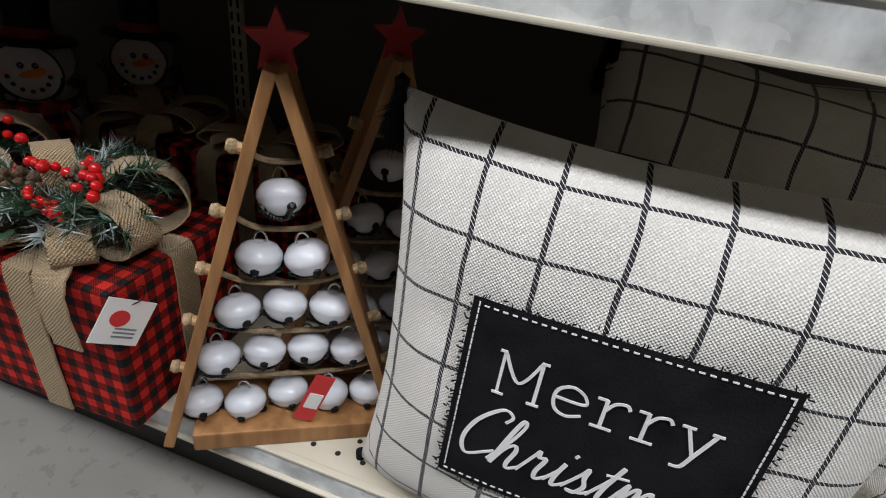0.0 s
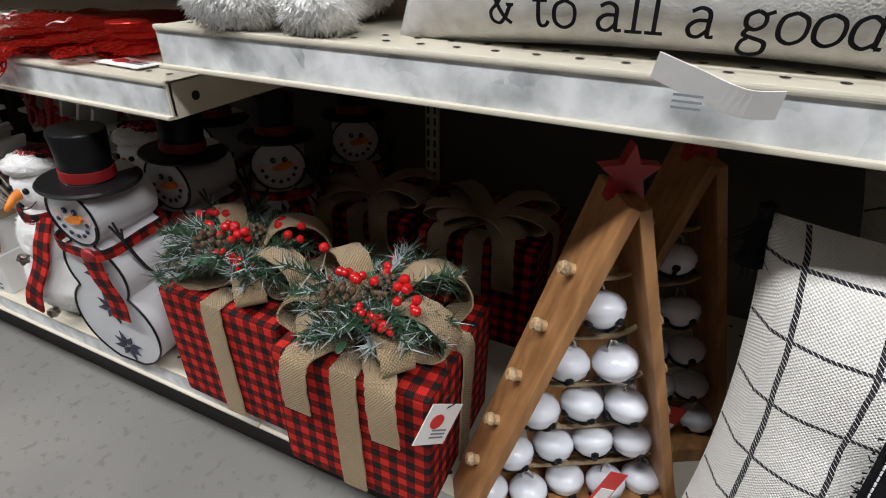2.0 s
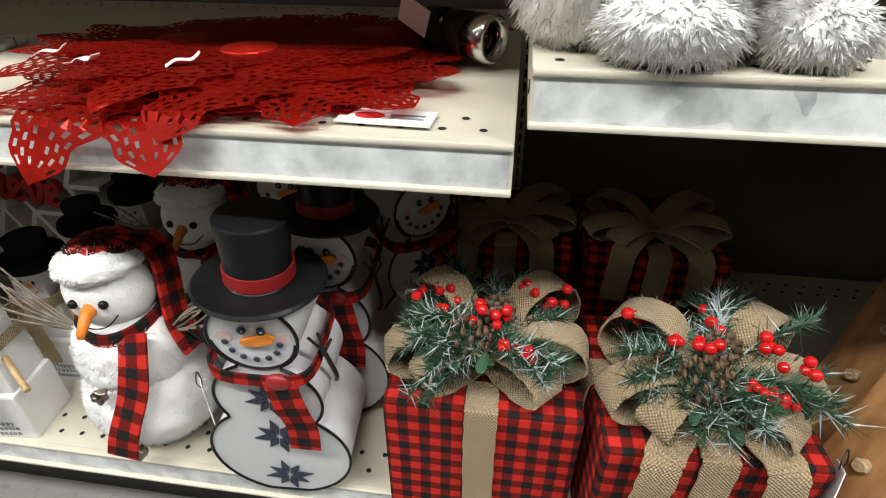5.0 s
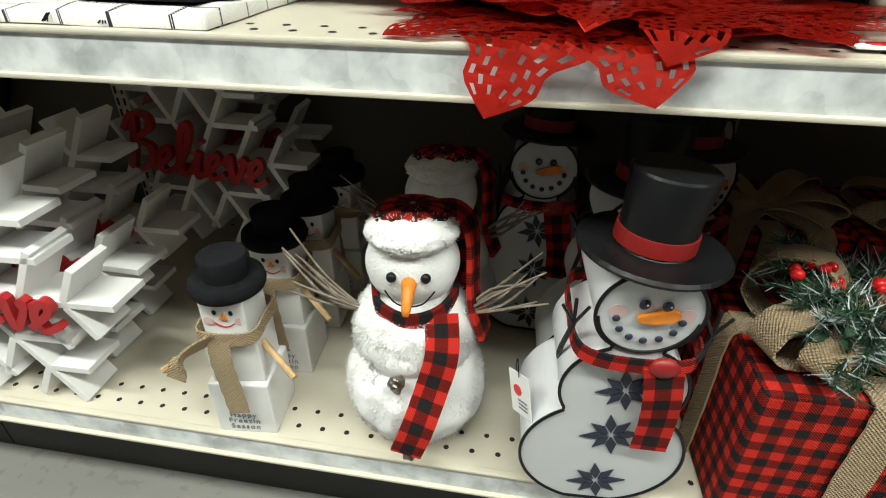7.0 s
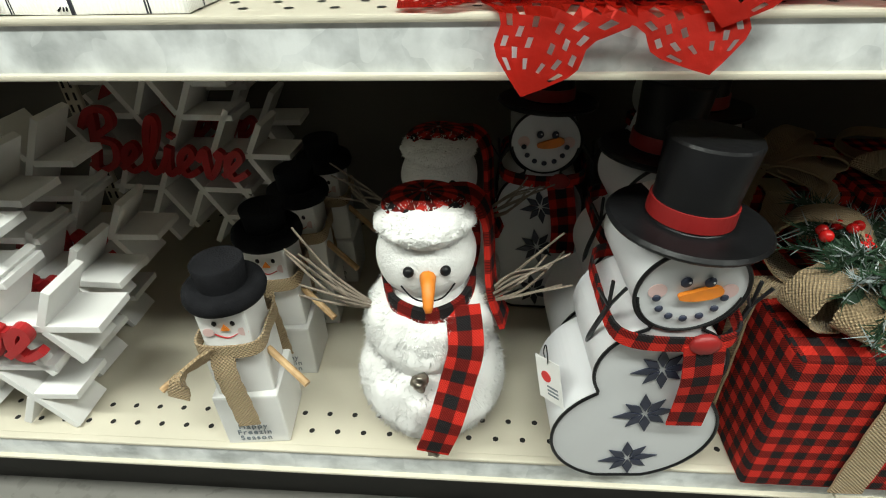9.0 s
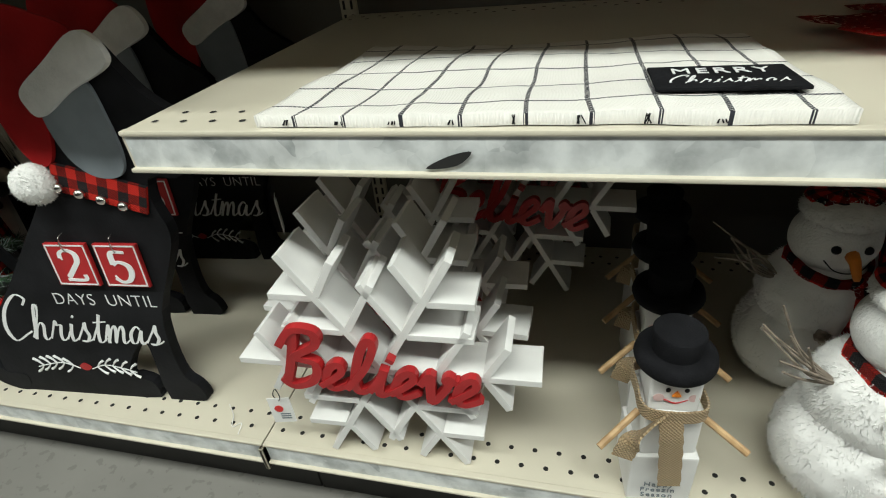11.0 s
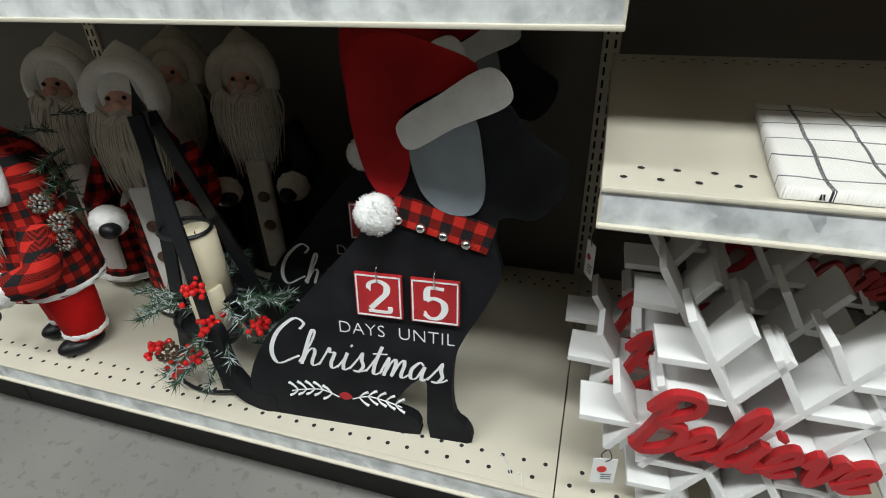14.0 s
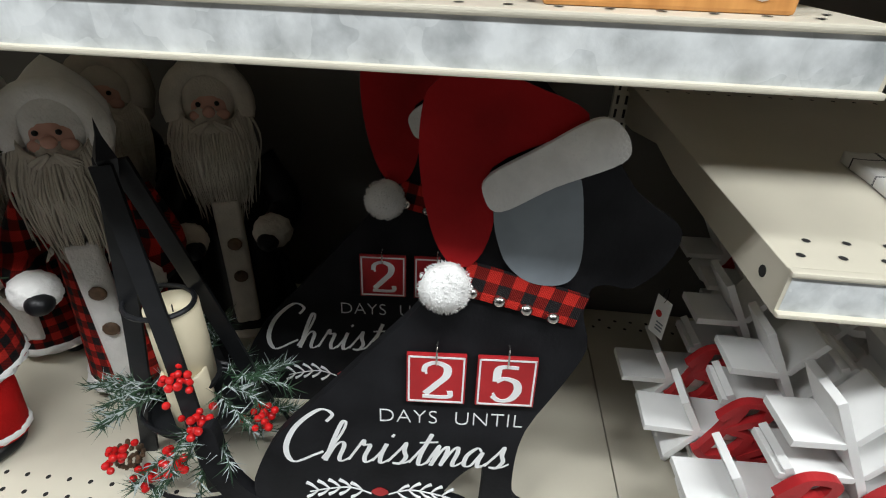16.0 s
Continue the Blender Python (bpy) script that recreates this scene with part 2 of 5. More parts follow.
    if parent:
        o.parent = parent
    return tagged(o, label)


def box(sx, sy, sz, at=(0, 0, 0), bevel=0.0, rot=None, bm=None):
    """A box standing on its base, with UVs in metres on every side."""
    b = bmesh.new()
    bmesh.ops.create_cube(b, size=1)
    bmesh.ops.scale(b, vec=(sx, sy, sz), verts=b.verts)
    bmesh.ops.translate(b, vec=(0, 0, sz / 2), verts=b.verts)
    if bevel:
        bmesh.ops.bevel(b, geom=b.edges[:], offset=bevel, segments=2, profile=0.6, affect="EDGES")
    uv = b.loops.layers.uv.new("uv")
    b.normal_update()
    for f in b.faces:
        nx, ny, nz = (abs(c) for c in f.normal)
        for lp in f.loops:
            x, y, z = lp.vert.co
            lp[uv].uv = (y + sx / 2, z) if nx > ny and nx > nz else (x, z) if ny >= nz else (x, y + sz + sy / 2)
    bmesh.ops.transform(b, matrix=Matrix.Translation(at) @ (rot or Matrix()), verts=b.verts)
    return join(bm, b)


def join(a, b):
    """Adds the bmesh b to a, and returns a."""
    if a is None:
        return b
    me = bpy.data.meshes.new("tmp")
    b.to_mesh(me)
    b.free()
    a.from_mesh(me)
    bpy.data.meshes.remove(me)
    return a


def ball(r, at=(0, 0, 0), scale=(1, 1, 1), sub=3, rot=None, bm=None):
    b = bmesh.new()
    bmesh.ops.create_icosphere(b, subdivisions=sub, radius=r)
    bmesh.ops.transform(b, matrix=Matrix.Translation(at) @ (rot or Matrix()) @ Matrix.Diagonal((*scale, 1)), verts=b.verts)
    return join(bm, b)


def lathe(profile, seg=32, at=(0, 0, 0), rot=None, bm=None, sx=1.0, sy=1.0):
    """Turns a profile of (radius, height) about z."""
    b = bmesh.new()
    rings = []
    for r, z in profile:
        if r < 1e-6:
            rings.append([b.verts.new((0, 0, z))])
        else:
            rings.append([b.verts.new((r * sx * math.cos(a), r * sy * math.sin(a), z)) for a in (6.28318 * k / seg for k in range(seg))])
    for p, q in zip(rings, rings[1:]):
        for k in range(seg):
            e = (k + 1) % seg
            if len(p) == 1 and len(q) == 1:
                continue
            if len(p) == 1:
                b.faces.new((p[0], q[k], q[e]))
            elif len(q) == 1:
                b.faces.new((p[k], p[e], q[0]))
            else:
                b.faces.new((p[k], p[e], q[e], q[k]))
    bmesh.ops.recalc_face_normals(b, faces=b.faces)
    bmesh.ops.transform(b, matrix=Matrix.Translation(at) @ (rot or Matrix()), verts=b.verts)
    return join(bm, b)


def curve_points(ctrl, n=8, closed=False):
    """A smooth (Catmull-Rom) line through control points."""
    P = [Vector((*c, 0)) if len(c) == 2 else Vector(c) for c in ctrl]
    out, N = [], len(P)
    for i in range(N if closed else N - 1):
        p0 = P[(i - 1) % N] if closed or i > 0 else P[0]
        p1, p2 = P[i], P[(i + 1) % N]
        p3 = P[(i + 2) % N] if closed or i + 2 < N else P[-1]
        for k in range(n):
            t = k / n
            out.append(0.5 * ((2 * p1) + (p2 - p0) * t + (2 * p0 - 5 * p1 + 4 * p2 - p3) * t * t + (3 * p1 - p0 - 3 * p2 + p3) * t ** 3))
    if not closed:
        out.append(P[-1])
    return out


def board(ctrl, depth, n=5, smooth=True, bm=None, m=None):
    """A cut-out board: outline in x and z, its face at y = 0 and its back at y = depth."""
    pts = curve_points(ctrl, n, True) if smooth else [Vector((*c, 0)) for c in ctrl]
    b = bmesh.new()
    front = [b.verts.new((p.x, 0, p.y)) for p in pts]
    back = [b.verts.new((p.x, depth, p.y)) for p in pts]
    f = b.faces.new(front)
    g = b.faces.new(list(reversed(back)))
    for k in range(len(pts)):
        e = (k + 1) % len(pts)
        b.faces.new((front[e], front[k], back[k], back[e]))
    bmesh.ops.recalc_face_normals(b, faces=b.faces)
    bmesh.ops.triangulate(b, faces=[f, g])
    if m:
        bmesh.ops.transform(b, matrix=m, verts=b.verts)
    return join(bm, b)


def tube(pts, r, seg=8, bm=None, r2=None):
    """A round rod along points, tapering from r to r2."""
    b = bmesh.new()
    pts = [Vector(p) for p in pts]
    rings = []
    for i, p in enumerate(pts):
        d = (pts[min(i + 1, len(pts) - 1)] - pts[max(i - 1, 0)]).normalized()
        a = d.orthogonal().normalized() if i == 0 else (a - d * a.dot(d)).normalized()
        c = d.cross(a)
        q = r + ((r2 if r2 is not None else r) - r) * i / max(1, len(pts) - 1)
        rings.append([b.verts.new(p + q * (math.cos(6.28318 * k / seg) * a + math.sin(6.28318 * k / seg) * c)) for k in range(seg)])
    for p, q in zip(rings, rings[1:]):
        for k in range(seg):
            b.faces.new((p[k], p[(k + 1) % seg], q[(k + 1) % seg], q[k]))
    b.faces.new(list(reversed(rings[0])))
    b.faces.new(rings[-1])
    bmesh.ops.recalc_face_normals(b, faces=b.faces)
    return join(bm, b)


def ribbon(ctrl, side, width, thick=0.0025, n=6, bm=None, wav=0.0):
    """A band of cloth along a smooth line; side: the way across it."""
    pts = curve_points(ctrl, n)
    side = Vector(side).normalized()
    b = bmesh.new()
    uv = b.loops.layers.uv.new("uv")
    rows, run = [], [0.0]
    for i, p in enumerate(pts):
        d = (pts[min(i + 1, len(pts) - 1)] - pts[max(i - 1, 0)]).normalized()
        s = (side - d * side.dot(d)).normalized()
        nn = d.cross(s) * thick / 2
        ww = width / 2 + wav * math.sin(i * 2.1)
        rows.append([b.verts.new(p - s * ww + nn), b.verts.new(p + s * ww + nn), b.verts.new(p + s * ww - nn), b.verts.new(p - s * ww - nn)])
        if i:
            run.append(run[-1] + (p - pts[i - 1]).length)
    for i in range(len(rows) - 1):
        for k in range(4):
            e = (k + 1) % 4
            f = b.faces.new((rows[i][k], rows[i][e], rows[i + 1][e], rows[i + 1][k]))
            across = [0, width, width, 0]
            for lp, (u, v) in zip(f.loops, ((across[k], run[i]), (across[e], run[i]), (across[e], run[i + 1]), (across[k], run[i + 1]))):
                lp[uv].uv = (u, v)
    b.faces.new(rows[0])
    b.faces.new(list(reversed(rows[-1])))
    bmesh.ops.recalc_face_normals(b, faces=b.faces)
    return join(bm, b)


def lettering(words, size, depth=0.0008, slant=0.0, heavy=0.0, space=1.0, align="CENTER"):
    """A mesh of words in the x-z plane, facing -y."""
    c = bpy.data.curves.new("words", "FONT")
    c.body, c.size, c.shear, c.offset, c.extrude = words, size, slant, heavy, depth / 2
    c.space_character, c.align_x, c.resolution_u = space, align, 4
    o = bpy.data.objects.new("words", c)
    scene.collection.objects.link(o)
    bpy.context.view_layer.update()
    me = bpy.data.meshes.new_from_object(o.evaluated_get(bpy.context.evaluated_depsgraph_get()))
    bpy.data.objects.remove(o)
    me.transform(Matrix.Rotation(radians(90), 4, "X"))
    return me


def islands(me):
    """One mesh for each separate piece of a mesh."""
    src = bmesh.new()
    src.from_mesh(me)
    left, out = set(src.verts), []
    while left:
        seed = left.pop()
        some, todo = {seed}, [seed]
        while todo:
            for e in todo.pop().link_edges:
                for v in e.verts:
                    if v not in some:
                        some.add(v)
                        todo.append(v)
        left -= some
        one = src.copy()
        keep = {v.index for v in some}
        bmesh.ops.delete(one, geom=[v for v in one.verts if v.index not in keep], context="VERTS")
        out.append(one)
    src.free()
    return out


def letters(name, words, size, material, parent, m, label="", **how):
    me = lettering(words, size, **how)
    me.transform(m)
    return part(name, me, material, parent, label)


# running handwriting: the way of the pen for each letter, in heights of a small letter, and its advance
PEN = {
    "e": (0.75, [[(0, 0.1), (0.35, 0.45), (0.55, 0.75), (0.4, 1.0), (0.15, 0.7), (0.15, 0.25), (0.4, 0), (0.8, 0.25)]]),
    "l": (0.65, [[(0, 0.1), (0.4, 0.9), (0.55, 1.7), (0.4, 2.0), (0.22, 1.5), (0.2, 0.4), (0.4, 0), (0.75, 0.25)]]),
    "i": (0.58, [[(0, 0.1), (0.25, 0.7), (0.3, 1.0), (0.25, 0.4), (0.35, 0), (0.65, 0.25)], [(0.40, 1.38), (0.44, 1.5)]]),
    "v": (0.90, [[(0, 0.6), (0.2, 1.0), (0.3, 0.5), (0.45, 0), (0.7, 0.5), (0.75, 0.95), (0.65, 0.8), (1.0, 0.8)]]),
    "h": (0.98, [[(0, 0.1), (0.35, 1.2), (0.45, 1.9), (0.3, 2.0), (0.2, 1.2), (0.15, 0), (0.3, 0.7), (0.5, 1.0), (0.65, 0.8), (0.62, 0.2), (0.75, 0), (1.05, 0.25)]]),
    "r": (0.88, [[(0, 0.1), (0.2, 0.8), (0.3, 1.15), (0.38, 0.9), (0.6, 0.9), (0.55, 0.3), (0.68, 0), (0.95, 0.25)]]),
    "s": (0.78, [[(0, 0.1), (0.3, 0.8), (0.4, 1.1), (0.45, 0.7), (0.6, 0.35), (0.45, 0), (0.2, 0.05), (0.6, 0.05), (0.85, 0.25)]]),
    "t": (0.65, [[(0, 0.1), (0.35, 1.1), (0.42, 1.6), (0.32, 0.7), (0.35, 0.1), (0.5, 0), (0.75, 0.25)], [(0.1, 1.15), (0.75, 1.22)]]),
    "m": (1.25, [[(0, 0.1), (0.15, 0.9), (0.2, 1.0), (0.22, 0.4), (0.2, 0), (0.35, 0.75), (0.5, 1.0), (0.58, 0.7), (0.55, 0), (0.72, 0.75), (0.88, 1.0), (0.97, 0.7), (0.95, 0.2), (1.05, 0), (1.3, 0.25)]]),
    "a": (0.90, [[(0.55, 0.85), (0.35, 1.0), (0.1, 0.6), (0.15, 0.1), (0.4, 0.1), (0.6, 0.8), (0.6, 0.3), (0.7, 0), (0.95, 0.25)]]),
    "C": (1.15, [[(1.0, 1.75), (1.1, 2.05), (0.7, 2.2), (0.2, 1.5), (0.1, 0.6), (0.45, 0), (1.0, 0.35), (1.2, 0.5)]]),
    "B": (1.25, [[(0.15, 1.6), (0.35, 2.0), (0.35, 1.0), (0.25, 0)], [(0.0, 1.5), (0.3, 2.1), (0.9, 2.1), (1.0, 1.65), (0.45, 1.15), (1.05, 0.95), (1.05, 0.3), (0.5, -0.05), (0.1, 0.2)]]),
}


# upright typewriter letters in the same way
SLAB = {
    "M": (1.75, [[(0.15, 0), (0.15, 1.5)], [(0.15, 1.5), (0.72, 0.55), (1.28, 1.5)], [(1.28, 1.5), (1.28, 0)], [(0.0, 0), (0.36, 0)], [(1.07, 0), (1.45, 0)], [(0.0, 1.5), (0.2, 1.5)], [(1.22, 1.5), (1.45, 1.5)]]),
    "e": (1.2, [[(0.08, 0.55), (0.92, 0.55), (0.86, 0.85), (0.5, 1.02), (0.14, 0.85), (0.04, 0.5), (0.16, 0.12), (0.5, -0.02), (0.92, 0.14)]]),
    "r": (1.15, [[(0.0, 0.96), (0.28, 0.96)], [(0.28, 0.98), (0.28, 0)], [(0.0, 0), (0.62, 0)], [(0.28, 0.6), (0.5, 0.93), (0.8, 1.0), (0.92, 0.86)]]),
    "y": (1.2, [[(0.18, 0.96), (0.55, 0.0)], [(0.95, 0.96), (0.55, 0.0), (0.36, -0.42), (0.08, -0.46)], [(0.0, 0.96), (0.36, 0.96)], [(0.78, 0.96), (1.1, 0.96)]]),
    "&": (1.35, [[(1.05, 0.75), (0.8, 0.25), (0.5, -0.02), (0.15, 0.12), (0.1, 0.45), (0.42, 0.78), (0.62, 1.15), (0.48, 1.45), (0.24, 1.3), (0.3, 0.95), (0.7, 0.3), (1.1, 0.0)], [(0.85, 0.75), (1.2, 0.75)]]),
    "t": (0.95, [[(0.28, 1.4), (0.28, 0.3), (0.4, 0.0), (0.62, 0.02), (0.75, 0.2)], [(0.0, 0.98), (0.65, 0.98)]]),
    "o": (1.15, [[(0.5, 1.02), (0.14, 0.85), (0.04, 0.5), (0.14, 0.15), (0.5, -0.02), (0.86, 0.15), (0.96, 0.5), (0.86, 0.85), (0.5, 1.02)]]),
    "a": (1.2, [[(0.12, 0.88), (0.45, 1.02), (0.78, 0.85), (0.8, 0.3), (0.84, 0.02), (1.05, 0.02)], [(0.8, 0.58), (0.35, 0.56), (0.08, 0.32), (0.18, 0.04), (0.5, 0.0), (0.8, 0.26)]]),
    "l": (0.8, [[(0.05, 1.55), (0.35, 1.55)], [(0.35, 1.56), (0.35, 0)], [(0.0, 0), (0.7, 0)]]),
    "g": (1.2, [[(0.45, 1.02), (0.14, 0.85), (0.14, 0.52), (0.45, 0.38), (0.74, 0.55), (0.74, 0.86), (0.45, 1.02)], [(0.7, 0.9), (1.0, 1.02)], [(0.25, 0.42), (0.12, 0.2), (0.5, 0.08), (0.9, -0.06), (0.86, -0.4), (0.4, -0.5), (0.06, -0.36), (0.1, -0.06), (0.3, 0.08)]]),
    "d": (1.25, [[(0.6, 1.55), (0.86, 1.55)], [(0.86, 1.56), (0.86, 0)], [(0.86, 0), (1.08, 0)], [(0.86, 0.8), (0.5, 1.02), (0.14, 0.85), (0.04, 0.5), (0.14, 0.15), (0.5, -0.02), (0.86, 0.2)]]),
    "n": (1.3, [[(0.0, 0.96), (0.22, 0.96)], [(0.22, 0.98), (0.22, 0)], [(0.02, 0), (0.42, 0)], [(0.22, 0.68), (0.5, 1.0), (0.82, 0.88), (0.88, 0.5), (0.88, 0)], [(0.68, 0), (1.1, 0)]]),
    "i": (0.8, [[(0.08, 0.96), (0.35, 0.96)], [(0.35, 0.98), (0.35, 0)], [(0.0, 0), (0.7, 0)], [(0.35, 1.35), (0.36, 1.48)]]),
    "h": (1.3, [[(0.0, 1.55), (0.22, 1.55)], [(0.22, 1.56), (0.22, 0)], [(0.02, 0), (0.42, 0)], [(0.22, 0.68), (0.5, 1.0), (0.82, 0.88), (0.88, 0.5), (0.88, 0)], [(0.68, 0), (1.1, 0)]]),
    " ": (0.75, []),
}
DIGIT = {
    "2": (1.3, [[(0.14, 1.12), (0.2, 1.38), (0.55, 1.52), (0.92, 1.34), (0.92, 0.98), (0.6, 0.6), (0.18, 0.16)], [(0.1, 0.06), (1.0, 0.06), (1.06, 0.32)], [(0.16, 1.1), (0.24, 1.12)]]),
    "5": (1.3, [[(0.95, 1.44), (0.3, 1.42), (0.22, 0.84)], [(0.22, 0.84), (0.5, 0.98), (0.9, 0.82), (0.98, 0.45), (0.75, 0.08), (0.38, 0.0), (0.1, 0.2)], [(0.12, 0.24), (0.2, 0.28)]]),
}


def slab_stroke(bm, pts, wide, thick, back):
    """A flat stroke in the x-z plane; wide: its half width at each point; each point a little behind the last, so that crossings do not meet in one plane."""
    rows = []
    for i, p in enumerate(pts):
        d = (pts[min(i + 1, len(pts) - 1)] - pts[max(i - 1, 0)])
        q = Vector((-d.z, 0, d.x)).normalized() * wide[i]
        y = back + i * thick * 0.006
        rows.append([bm.verts.new((p + k * q) + Vector((0, yy, 0))) for k, yy in ((-1, y), (1, y), (1, y + thick), (-1, y + thick))])
    for u, v in zip(rows, rows[1:]):
        for k in range(4):
            bm.faces.new((u[k], u[(k + 1) % 4], v[(k + 1) % 4], v[k]))
    bm.faces.new(rows[0])
    bm.faces.new(rows[-1][::-1])


def stroke_letters(table, words, height, width, thick, slant, contrast, smooth, align=0.5):
    """One bmesh a letter, its line at z = 0; strokes that run down are wider than those that run up or across."""
    total, x, out = sum(table[c][0] for c in words), 0.0, []
    for c in words:
        if table[c][1]:
            bm = bmesh.new()
            for k, stroke in enumerate(table[c][1]):
                ctrl = [((x + u - total * align + slant * v) * height, 0, v * height) for u, v in stroke]
                pts = curve_points(ctrl, 6 if smooth and len(ctrl) > 2 else 1)
                wide = []
                for i in range(len(pts)):
                    d = (pts[min(i + 1, len(pts) - 1)] - pts[max(i - 1, 0)]).normalized()
                    wide.append(width / 2 * (1 - contrast + contrast * abs(d.z) ** 1.5 * (1 if d.z < 0 else 0.45)))
                slab_stroke(bm, pts, wide, thick, -thick * (0.10 + 0.22 * k))
            bmesh.ops.recalc_face_normals(bm, faces=bm.faces)
            out.append(bm)
        x += table[c][0]
    return out


def pen_words(words, height, width, thick, slant=0.28, contrast=0.55):
    return stroke_letters(PEN, words, height, width, thick, slant, contrast, True)


def slab_words(words, height, width, thick, contrast=0.3, align=0.5):
    return stroke_letters(SLAB, words, height, width, thick, 0.0, contrast, True, align)


def tufts(bm, centre, radii, count, length, rng, width=0.004, droop=0.3, zmin=-1.0, clump=1.0):
    """Short tapering locks of pile over an ellipsoid."""
    c = Vector(centre)
    for _ in range(count):
        d = Vector((rng.gauss(0, 1), rng.gauss(0, 1), rng.gauss(0, 1))).normalized()
        if d.z < zmin:
            continue
        p = c + Vector((d.x * radii[0], d.y * radii[1], d.z * radii[2])) * 0.985
        t = (d + Vector((rng.gauss(0, 0.35), rng.gauss(0, 0.35), -droop + rng.gauss(0, 0.3)))).normalized()
        ln = length * rng.uniform(0.5, 1.2)
        s = t.orthogonal().normalized() * width * rng.uniform(0.5, 1.0)
        q = t.cross(s)
        a, b_, e = bm.verts.new(p + s), bm.verts.new(p - s * 0.5 + q * 0.8), bm.verts.new(p - s * 0.5 - q * 0.8)
        tip = bm.verts.new(p + t * ln)
        for f in ((a, b_, tip), (b_, e, tip), (e, a, tip)):
            bm.faces.new(f)
    return bm


def rough_ball(r, at, scale, rng, amp=0.006, freq=24, sub=4, fine=0.0):
    b = ball(r, (0, 0, 0), (1, 1, 1), sub)
    off = Vector((rng.random() * 9, rng.random() * 9, rng.random() * 9))
    for v in b.verts:
        v.co += v.co.normalized() * (amp * noise.noise(v.co * freq + off) + fine * noise.noise(v.co * freq * 6 + off) + fine * noise.noise(v.co * freq * 13 + off))
    bmesh.ops.transform(b, matrix=Matrix.Translation(at) @ Matrix.Diagonal((*scale, 1)), verts=b.verts)
    return b


# ---- the setting ----
part_floor = tagged(part("floor", box(16, 10, 0.1, (0, -3.0, -0.1)), M_FLOOR), "worn sealed grey concrete store floor", "floor", kind="structure")
for nm, dims, at in (("wall_north", (16, 0.15, 3.6), (0, 2.075, 0)), ("wall_south", (16, 0.15, 3.6), (0, -8.07, 0)), ("wall_west", (0.15, 10, 3.6), (-8.07, -3, 0)), ("wall_east", (0.15, 10, 3.6), (8.07, -3, 0))):
    tagged(part(nm, box(*dims, at), M_WALL), "plain painted store wall", "wall", kind="structure")
tagged(part("ceiling", box(16, 10.3, 0.1, (0, -3.0, 3.6)), M_CEIL), "plain grey store ceiling", "ceiling", kind="structure")
for lx, ly in LAMPS:
    t = thing("ceiling_light", pose(lx, ly, 3.44), "long white fluorescent ceiling light fitting", "ceiling light", "ceiling lights")
    part("housing", box(2.5, 0.40, 0.155, (0, 0, 0.005), 0.01), M_WHITE, t)
    part("diffuser", box(2.42, 0.34, 0.012, (0, 0, -0.008)), M_LAMP, t)

joint = part("floor_joint", box(0.004, 1.6, 0.0012, (0.62, -1.05, 0.0002), 0, Matrix.Rotation(radians(-14), 4, "Z")), M_KICK)
tagged(joint, "thin dark saw-cut joint in the concrete", "floor joint", kind="structure")
SEC, DEPTH, REAR = 1.28, 0.60, 0.63


def hole_grid(bm, x0, x1, ys, step, z, r=0.0038):
    for j, y in enumerate(ys):
        x = x0 + (step / 2 if j % 2 else 0)
        while x < x1:
            vs = [bm.verts.new((x + r * math.cos(a), y + r * math.sin(a), z)) for a in (6.283 * k / 8 for k in range(8))]
            bm.faces.new(vs)
            x += step
    return bm


def shelf(name, x0, x1, front, top, depth, label, bracket=True, lip=0.042, front_row=0.028):
    """A steel gondola shelf: folded deck, price strip in a cream channel, end flanges, peg holes, brackets."""
    t = thing(name, pose(x0, front, top), label, "shelf", "gondola shelves")
    w = x1 - x0
    part("deck", box(w, depth, 0.004, (w / 2, depth / 2 + 0.004, -0.004), 0.0012), M_CREAM, t)
    part("top_lip", box(w, 0.010, 0.0055, (w / 2, 0.002, -0.0045), 0.002), M_CREAM, t)
    part("bottom_lip", box(w, 0.009, 0.0045, (w / 2, -0.002, -lip), 0.0015), M_CREAM, t)
    part("price_strip", box(w - 0.006, 0.002, lip - 0.009, (w / 2, 0.0005, -lip + 0.0045)), M_GALV, t, "mottled grey galvanised price strip")
    part("front_channel", box(w, 0.003, lip - 0.006, (w / 2, 0.004, -lip + 0.003)), M_CREAM, t)
    for sx in (0.0015, w - 0.0015):
        part("end_flange", board([(-0.0, -lip), (0.30, -lip), (depth, -0.012), (depth, -0.004), (0, -0.001)], 0.003, smooth=False, m=Matrix.Translation((sx + 0.0015, 0, 0)) @ Matrix.Rotation(radians(90), 4, "Z")), M_CREAM, t)
        part("flange_hole", lathe([(0, 0), (0.0055, 0), (0.0055, 0.0012), (0, 0.0012)], 14, (sx - 0.0006 + (0.0018 if sx > 0.1 else -0.0018), 0.035, -0.022), Matrix.Rotation(radians(90), 4, "Y")), M_DARKGAP, t)
    holes = bmesh.new()
    hole_grid(holes, 0.02, w - 0.012, (front_row, front_row + 0.027), 0.034, 0.0006)
    hole_grid(holes, 0.02, w - 0.012, (depth - 0.06, depth - 0.035), 0.034, 0.0006)
    tagged(part("perforation", holes, M_DARKGAP, t), "two rows of small round peg holes", kind="stuff")
    if bracket:
        for sx in (0.008, w - 0.011):
            part("bracket", board([(0.22, -0.004), (depth + 0.006, -0.004), (depth + 0.006, -0.075), (depth - 0.06, -0.07)], 0.003, smooth=False, m=Matrix.Translation((sx + 0.003, 0, 0)) @ Matrix.Rotation(radians(90), 4, "Z")), M_CREAM, t)
    return t


